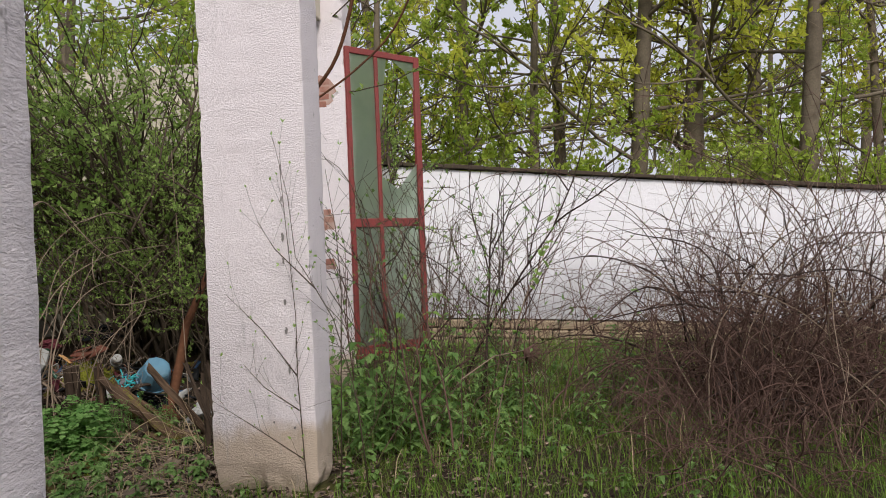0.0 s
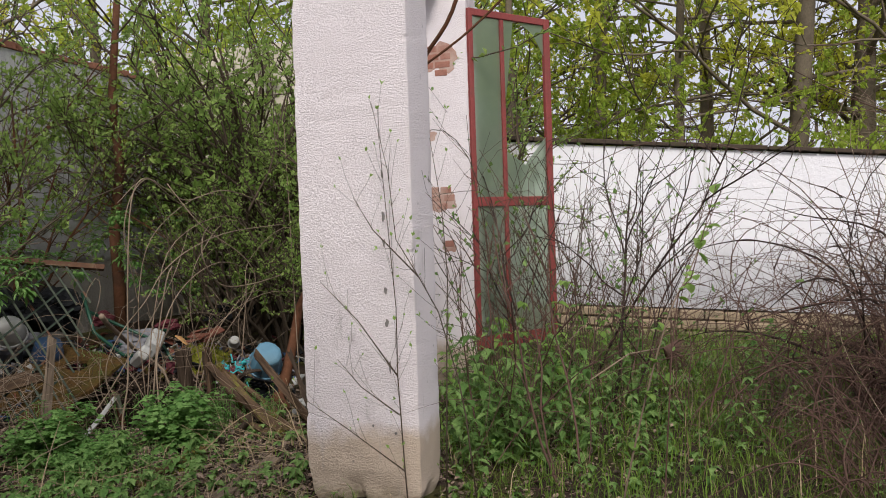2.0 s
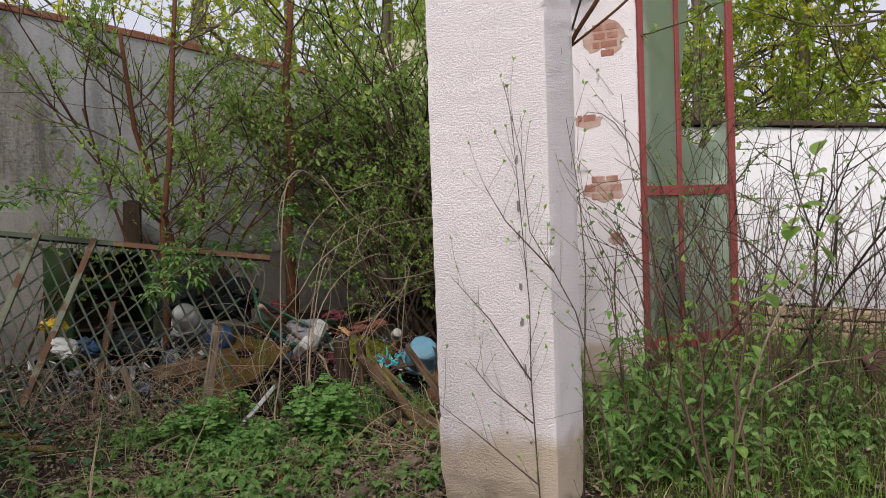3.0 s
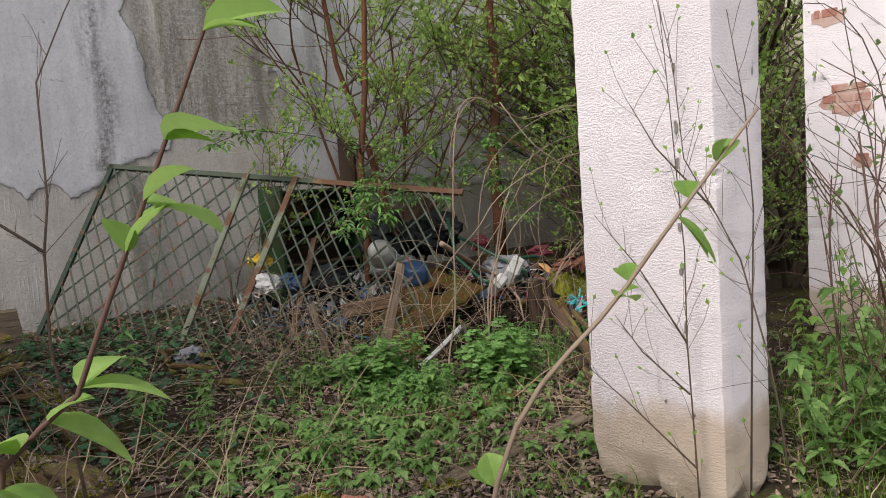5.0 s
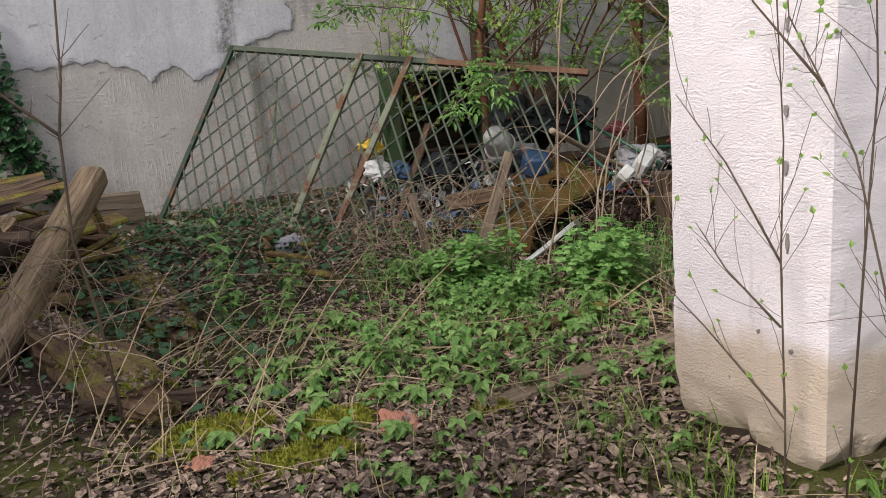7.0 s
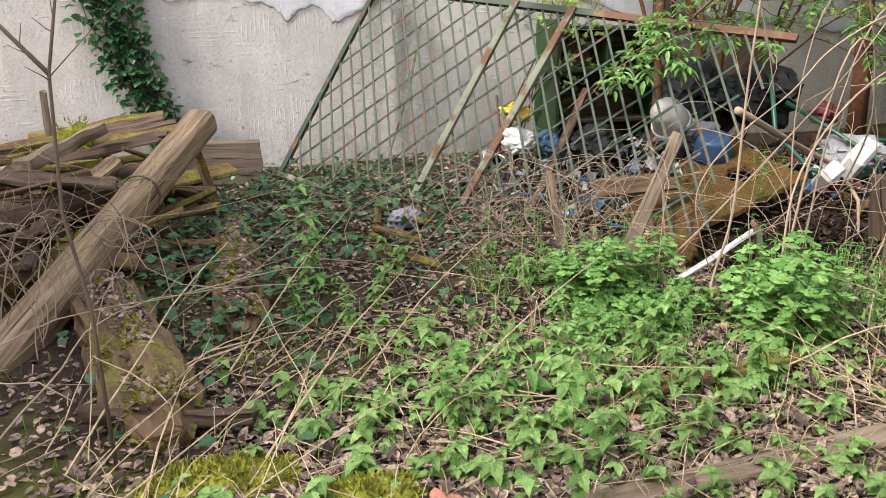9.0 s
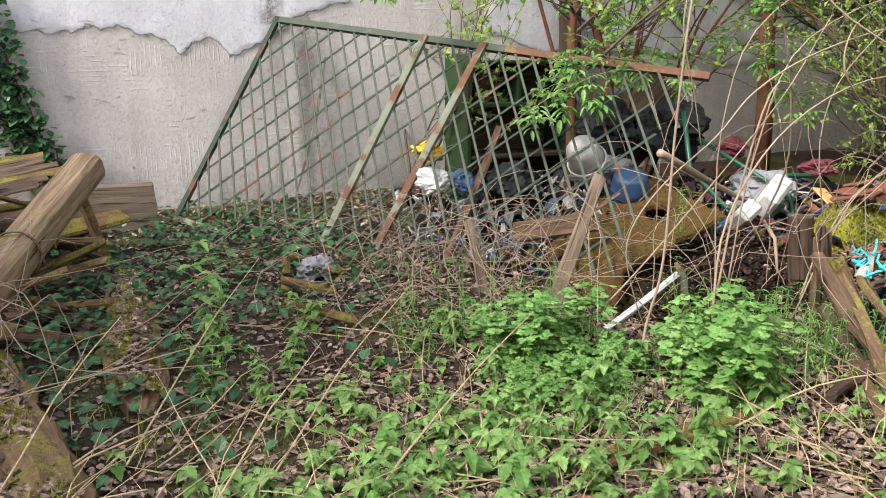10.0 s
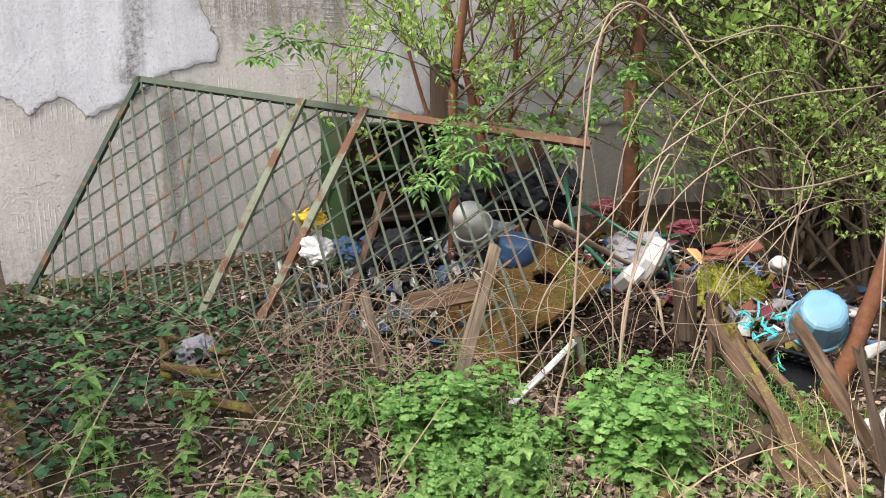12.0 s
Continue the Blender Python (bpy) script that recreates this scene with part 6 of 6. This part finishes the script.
# ground ivy, moss, litter, grass and dry stalks
h = Heap()
for i in range(1800):
    x, y = (rng.gauss(-0.6, 0.55), rng.gauss(4.7, 0.75)) if i % 3 else (rng.gauss(-1.6, 0.3), rng.gauss(3.6, 0.8))
    if y < 6.1:
        broad_leaf(h, Vector(on_ground(x, y, u(0.02, 0.13))), (rand_dir(0.3) * Vector((1, 1, 0.5))).normalized(), u(0.04, 0.075), 1.0, 0.2)
tagged(h.done("ground_ivy", M_L_IVY), "dark ivy leaves carpeting the ground below the gate", "ivy", kind="stuff")
h = Heap()
for i in range(30000):
    if i % 3:
        x, y = rng.gauss(0.2, 1.9), rng.gauss(1.4, 1.9)
        if y > 6.1 or (-0.02 < x < 0.38 and -0.2 < y < 0.52):
            continue
    else:
        x, y = rng.gauss(-0.3, 1.0), rng.gauss(1.5, 0.7)
        if -0.02 < x < 0.38 and -0.2 < y < 0.52:
            continue
    dead_leaf(h, Vector(on_ground(x, y, u(0.0, 0.02))), (rand_dir() * Vector((1, 1, 0.25))).normalized(), u(0.015, 0.055))
for i in range(5000):
    x, y = u(0.4, 2.7), u(2.0, 3.5)
    if math.hypot((x - 1.6) / 0.65, (y - 2.95) / 0.5) < 1:
        continue
    dead_leaf(h, Vector(on_ground(x, y, u(0.0, 0.03))), (rand_dir() * Vector((1, 1, 0.5))).normalized(), u(0.015, 0.06))
for i in range(9000):
    x, y = rng.gauss(-0.5, 0.9), rng.gauss(0.75, 0.55)
    if -0.02 < x < 0.38 and -0.2 < y < 0.52:
        continue
    dead_leaf(h, Vector(on_ground(x, y, u(0.0, 0.025))), (rand_dir() * Vector((1, 1, 0.4))).normalized(), u(0.015, 0.06))
for i in range(6000):
    x, y = u(-1.6, 2.2), u(3.4, 6.2)
    dead_leaf(h, Vector(on_ground(x, y, u(0.0, 0.03))), (rand_dir() * Vector((1, 1, 0.4))).normalized(), u(0.02, 0.06))
# Near-black leaf flakes, thickest towards the middle of the hollow.
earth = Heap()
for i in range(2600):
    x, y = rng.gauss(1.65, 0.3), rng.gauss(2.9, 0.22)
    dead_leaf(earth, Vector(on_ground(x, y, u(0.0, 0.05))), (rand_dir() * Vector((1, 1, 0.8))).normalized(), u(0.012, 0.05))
M_NEAR_BLACK = leaf_material("near_black_flakes", (0.006, 0.004, 0.003), (0.05, 0.03, 0.02), rough=0.6, through=0.02)
tagged(earth.done("leaf_mould", M_NEAR_BLACK), "near-black curled leaf flakes in the hollow by the board", "leaf mould", kind="stuff")
tagged(h.done("leaf_litter", M_LITTER), "brown and purple-grey dead leaves", "leaf litter", kind="stuff")


def moss_clump(x, y, rx, ry, rz):
    h = Heap()
    for i in range(int(900 * rx / 0.2)):
        a, r = u(0, 6.3), math.sqrt(u(0, 1))
        px, py = math.cos(a) * r, math.sin(a) * r
        bump = 0.75 + 0.5 * noise.noise(Vector((px * 2.5 + x, py * 2.5 + y, 3)))
        p = Vector((x + px * rx, y + py * ry, ground_z(x, y) - 0.02 + rz * math.sqrt(max(0, 1 - r * r)) * bump))
        blade(h, p - Vector((0, 0, 0.02)), (Vector((px * 0.7, py * 0.7, 1)) + rand_dir() * 0.6).normalized(), u(0.018, 0.04), 0.35, 0.1)
    bm = bmesh.new()
    bmesh.ops.create_icosphere(bm, subdivisions=3, radius=1)
    for v in bm.verts:
        k = 0.75 + 0.5 * noise.noise(Vector((v.co.x * 2.5 + x, v.co.y * 2.5 + y, 3)))
        v.co = Vector((v.co.x * rx, v.co.y * ry, v.co.z * rz * k))
    top = part("moss_clump", bm, M_MOSS)
    top.location = (x, y, ground_z(x, y) - 0.03)
    tagged(top, "yellow-green cushion of moss on the ground", "moss", "moss cushions")
    ob = tagged(h.done("moss", M_MOSS, top), kind="stuff")
    ob.matrix_basis = Matrix.Translation((-x, -y, -ground_z(x, y) + 0.03))


for x, y, rx, ry, rz in ((-1.13, 1.18, 0.17, 0.13, 0.09), (-0.55, 0.95, 0.12, 0.1, 0.06), (-1.55, 1.45, 0.25, 0.16, 0.08), (-1.35, 1.0, 0.24, 0.14, 0.07), (-0.85, 1.35, 0.1, 0.1, 0.04), (-0.2, 0.85, 0.1, 0.07, 0.04), (0.05, 1.15, 0.1, 0.07, 0.03), (-1.85, 2.4, 0.16, 0.2, 0.11), (-1.42, 3.0, 0.12, 0.2, 0.1), (-1.75, 1.9, 0.1, 0.14, 0.08), (0.2, 1.45, 0.13, 0.08, 0.04), (-2.2, 5.1, 0.16, 0.1, 0.3), (2.75, 3.05, 0.22, 0.16, 0.26), (3.05, 3.15, 0.2, 0.2, 0.22), (-2.45, 5.5, 0.2, 0.1, 0.55), (-2.3, 3.9, 0.14, 0.2, 0.22)):
    moss_clump(x, y, rx * 1.12, ry * 1.12, rz * 1.25)


def grass(name, label, spots, hmin, hmax, mat, width=0.006, lean=0.5):
    h = Heap()
    for x, y in spots:
        z = ground_z(x, y) if x < 10 else -0.1
        l, a = u(hmin, hmax), u(0, 6.3)
        d = Vector((math.cos(a), math.sin(a), 0)) * u(0.1, 1) * lean * l
        s = Vector((-math.sin(a), math.cos(a), 0)) * width * u(0.6, 1.3)
        p = Vector((x, y, z - 0.01))
        m, t = p + d * 0.35 + Vector((0, 0, l * 0.6)), p + d + Vector((0, 0, l * 0.85))
        n = len(h.v)
        h.v += [p - s, p + s, m + s * 0.7, m - s * 0.7, t]
        h.f += [(n, n + 1, n + 2, n + 3), (n + 3, n + 2, n + 4)]
    return tagged(h.done(name, mat), label, "grass", kind="stuff")


yard_spots = [(x, y) for x, y in ((u(-0.5, 7.4), u(-6, 0.6)) for _ in range(36000)) if clear(x, y) or y < -0.3]
grass("grass", "fresh green grass growing in the yard", yard_spots, 0.04, 0.2, M_GRASS, 0.0028, 1.3)
grass("grass", "sparse grass blades between nettles and litter", cloud(1300, -0.2, 1.8, 1.1, 0.8, clear), 0.04, 0.13, M_GRASS, 0.003)
grass("grass", "dry pale grass in the litter", cloud(1100, 0.3, 1.4, 1.2, 0.8, clear), 0.05, 0.22, M_DRY, 0.0025, 1.4)
grass("grass", "dry grass straw in the yard", [(u(0.2, 6.5), u(-4.5, 0)) for _ in range(900)], 0.1, 0.4, M_DRY, 0.003, 0.8)
h = Heap()
for i in range(340):
    x, y = rng.gauss(-0.3, 1.0), rng.gauss(1.6, 0.8)
    a, l = u(0, 6.3), u(0.1, 0.75 if i % 3 == 0 else 0.35)
    p = Vector(on_ground(x, y, u(0.01, 0.05)))
    e = p + Vector((math.cos(a), math.sin(a), u(-0.03, 0.25) if i % 3 == 0 else u(0, 0.06))) * l
    h.add(*tube([p, p.lerp(e, 0.5) + rand_dir() * 0.02, e], taper(u(0.0016, 0.0042), 0.001, 3), 4, False))
tagged(h.done("dry_stalks", M_DRY), "pale dry stalks and twigs lying on the litter", "stalks", kind="stuff")
STALK = "long pale dry stalks by the path"
for a, b in (((-1.05, 1.95, 0.0), (-0.1, 3.1, 0.25)), ((-0.85, 1.6, 0.0), (0.15, 2.3, 0.3)), ((-1.4, 1.5, 0.0), (-0.8, 2.2, 0.35)), ((-1.5, 2.2, 0.02), (-0.75, 3.6, 0.35)), ((0.5, 1.55, 0.0), (1.0, 1.3, 0.25)), ((0.9, 1.0, 0.0), (1.4, 1.5, 0.3)), ((-2.0, 1.6, 0.0), (-1.45, 2.4, 0.5)), ((-1.95, 1.9, 0), (-1.2, 2.5, 0.12)), ((-1.9, 2.0, 0.02), (-1.15, 2.35, 0.10))):
    a, b = Vector(a), Vector(b)
    pts = [a.lerp(b, k / 5) + Vector((0, 0, 0.05 * math.sin(k / 5 * math.pi))) + rand_dir() * 0.008 for k in range(6)]
    tagged(soup("dry_stalk", *tube(pts, taper(0.0045, 0.0018, 6), 5), M_DRY), "long pale dry stalk bending over the litter", "stalk", STALK)
for i in range(34):
    a = Vector((u(-2.1, -0.9), u(1.1, 2.3), 0.0)) if i % 3 else Vector((u(0.5, 1.6), u(0.7, 1.7), 0.0))
    t, l = u(0.3, 1.9), u(0.35, 0.95)
    b = a + Vector((math.cos(t) * l, math.sin(t) * l, u(0.05, 0.4) * l))
    pts = [a.lerp(b, k / 5) + Vector((0, 0, 0.05 * math.sin(k / 5 * math.pi))) + rand_dir() * 0.012 for k in range(6)]
    tagged(soup("dry_stalk", *tube(pts, taper(u(0.0016, 0.0035), 0.001, 6), 4), M_DRY), "long pale dry stalk bending over the litter", "stalk", STALK)
soup_seed = tagged(new("seed_head"), "brown dry seed head drooping on a thin stem", "seed head")
h = Heap()
for i in range(160):
    d = (Vector((0.55, -0.6, -0.35)) + rand_dir() * 0.55).normalized()
    h.add(*tube([Vector((2.3, -1.33, 0.48)), Vector((2.3, -1.33, 0.48)) + d * u(0.08, 0.26)], [0.004, 0.0015], 3, False))
h.done("tuft", M_BRAMBLE, soup_seed)
soup("stem", *tube(((1.2, -0.65, 0.0), (1.6, -0.85, 0.35), (2.0, -1.1, 0.48), (2.3, -1.33, 0.48)), 0.006, 5), M_VINE, soup_seed, True)

# leafy elder sprigs hanging before the lattice gate
sprig = tagged(new("elder_branch"), "leafy elder branch with fresh green leaflets before the lattice gate", "branch")
leaves = Heap()
sprays = []
for a, b in (((1.62, 4.4, 1.35), (1.25, 3.85, 1.26)), ((1.62, 4.4, 1.2), (0.98, 3.85, 0.95)), ((1.62, 4.4, 1.45), (1.62, 3.9, 1.2)), ((1.25, 3.85, 1.26), (1.35, 3.75, 1.08)), ((1.62, 4.4, 1.6), (0.5, 4.6, 1.85)), ((0.9, 4.55, 1.8), (0.35, 4.8, 1.75)), ((1.66, 4.4, 1.3), (2.05, 3.75, 1.15)), ((1.62, 4.4, 1.25), (1.2, 3.85, 1.02))):
    sprays.append((a, b))
sprays += [((3.34, 4.42, y + 0.15), (x, z, y)) for x, z, y in ((2.8, 3.85, 1.2), (3.0, 3.7, 0.92), (3.8, 3.9, 1.25), (2.55, 4.0, 1.38), (3.7, 3.7, 0.85), (2.9, 4.0, 1.6), (3.9, 4.1, 1.6))]
sprays += [((2.3, 5.0, y + 0.1), (x, z, y)) for x, z, y in ((2.0, 4.4, 1.5), (2.45, 4.4, 1.62), (2.1, 4.3, 1.15), (1.75, 4.6, 1.7), (2.7, 4.6, 1.25))]
for a, b in sprays:
    a, b = Vector(a), Vector(b)
    pts = [a.lerp(b, k / 5) + Vector((0, 0, 0.06 * math.sin(k / 5 * math.pi))) + rand_dir() * 0.012 for k in range(6)]
    soup("twig", *tube(pts, taper(0.006, 0.002, 6), 5, True), M_TWIG, sprig, True)
    for p in pts[2:] + [pts[-1], pts[-1]]:
        for j in range(3):
            d = ((b - a).normalized() * 0.5 + rand_dir(0.15)).normalized()
            side = d.cross(Vector((0, 0, 1))).normalized()
            size = u(0.045, 0.08)
            for s, t in ((0.5, 1), (0.5, -1), (1.1, 1), (1.1, -1), (1.4, 0)):
                broad_leaf(leaves, p + d * size * s, (d * 0.6 + side * t).normalized(), size, 0.42, 0.3, False)
leaves.done("leaves", M_L_BRIGHT, sprig)

back_spots = [(x, y) for x, y in ((rng.gauss(-3.2, 1.7), rng.gauss(-1.4, 1.6)) for _ in range(7000)) if x > -6.9 and not (-3.9 < x < -3.4 and -0.8 < y < -0.1)]
grass("grass", "short grass and moss beside the trodden path", back_spots, 0.02, 0.10, M_GRASS, 0.003, 1.2)
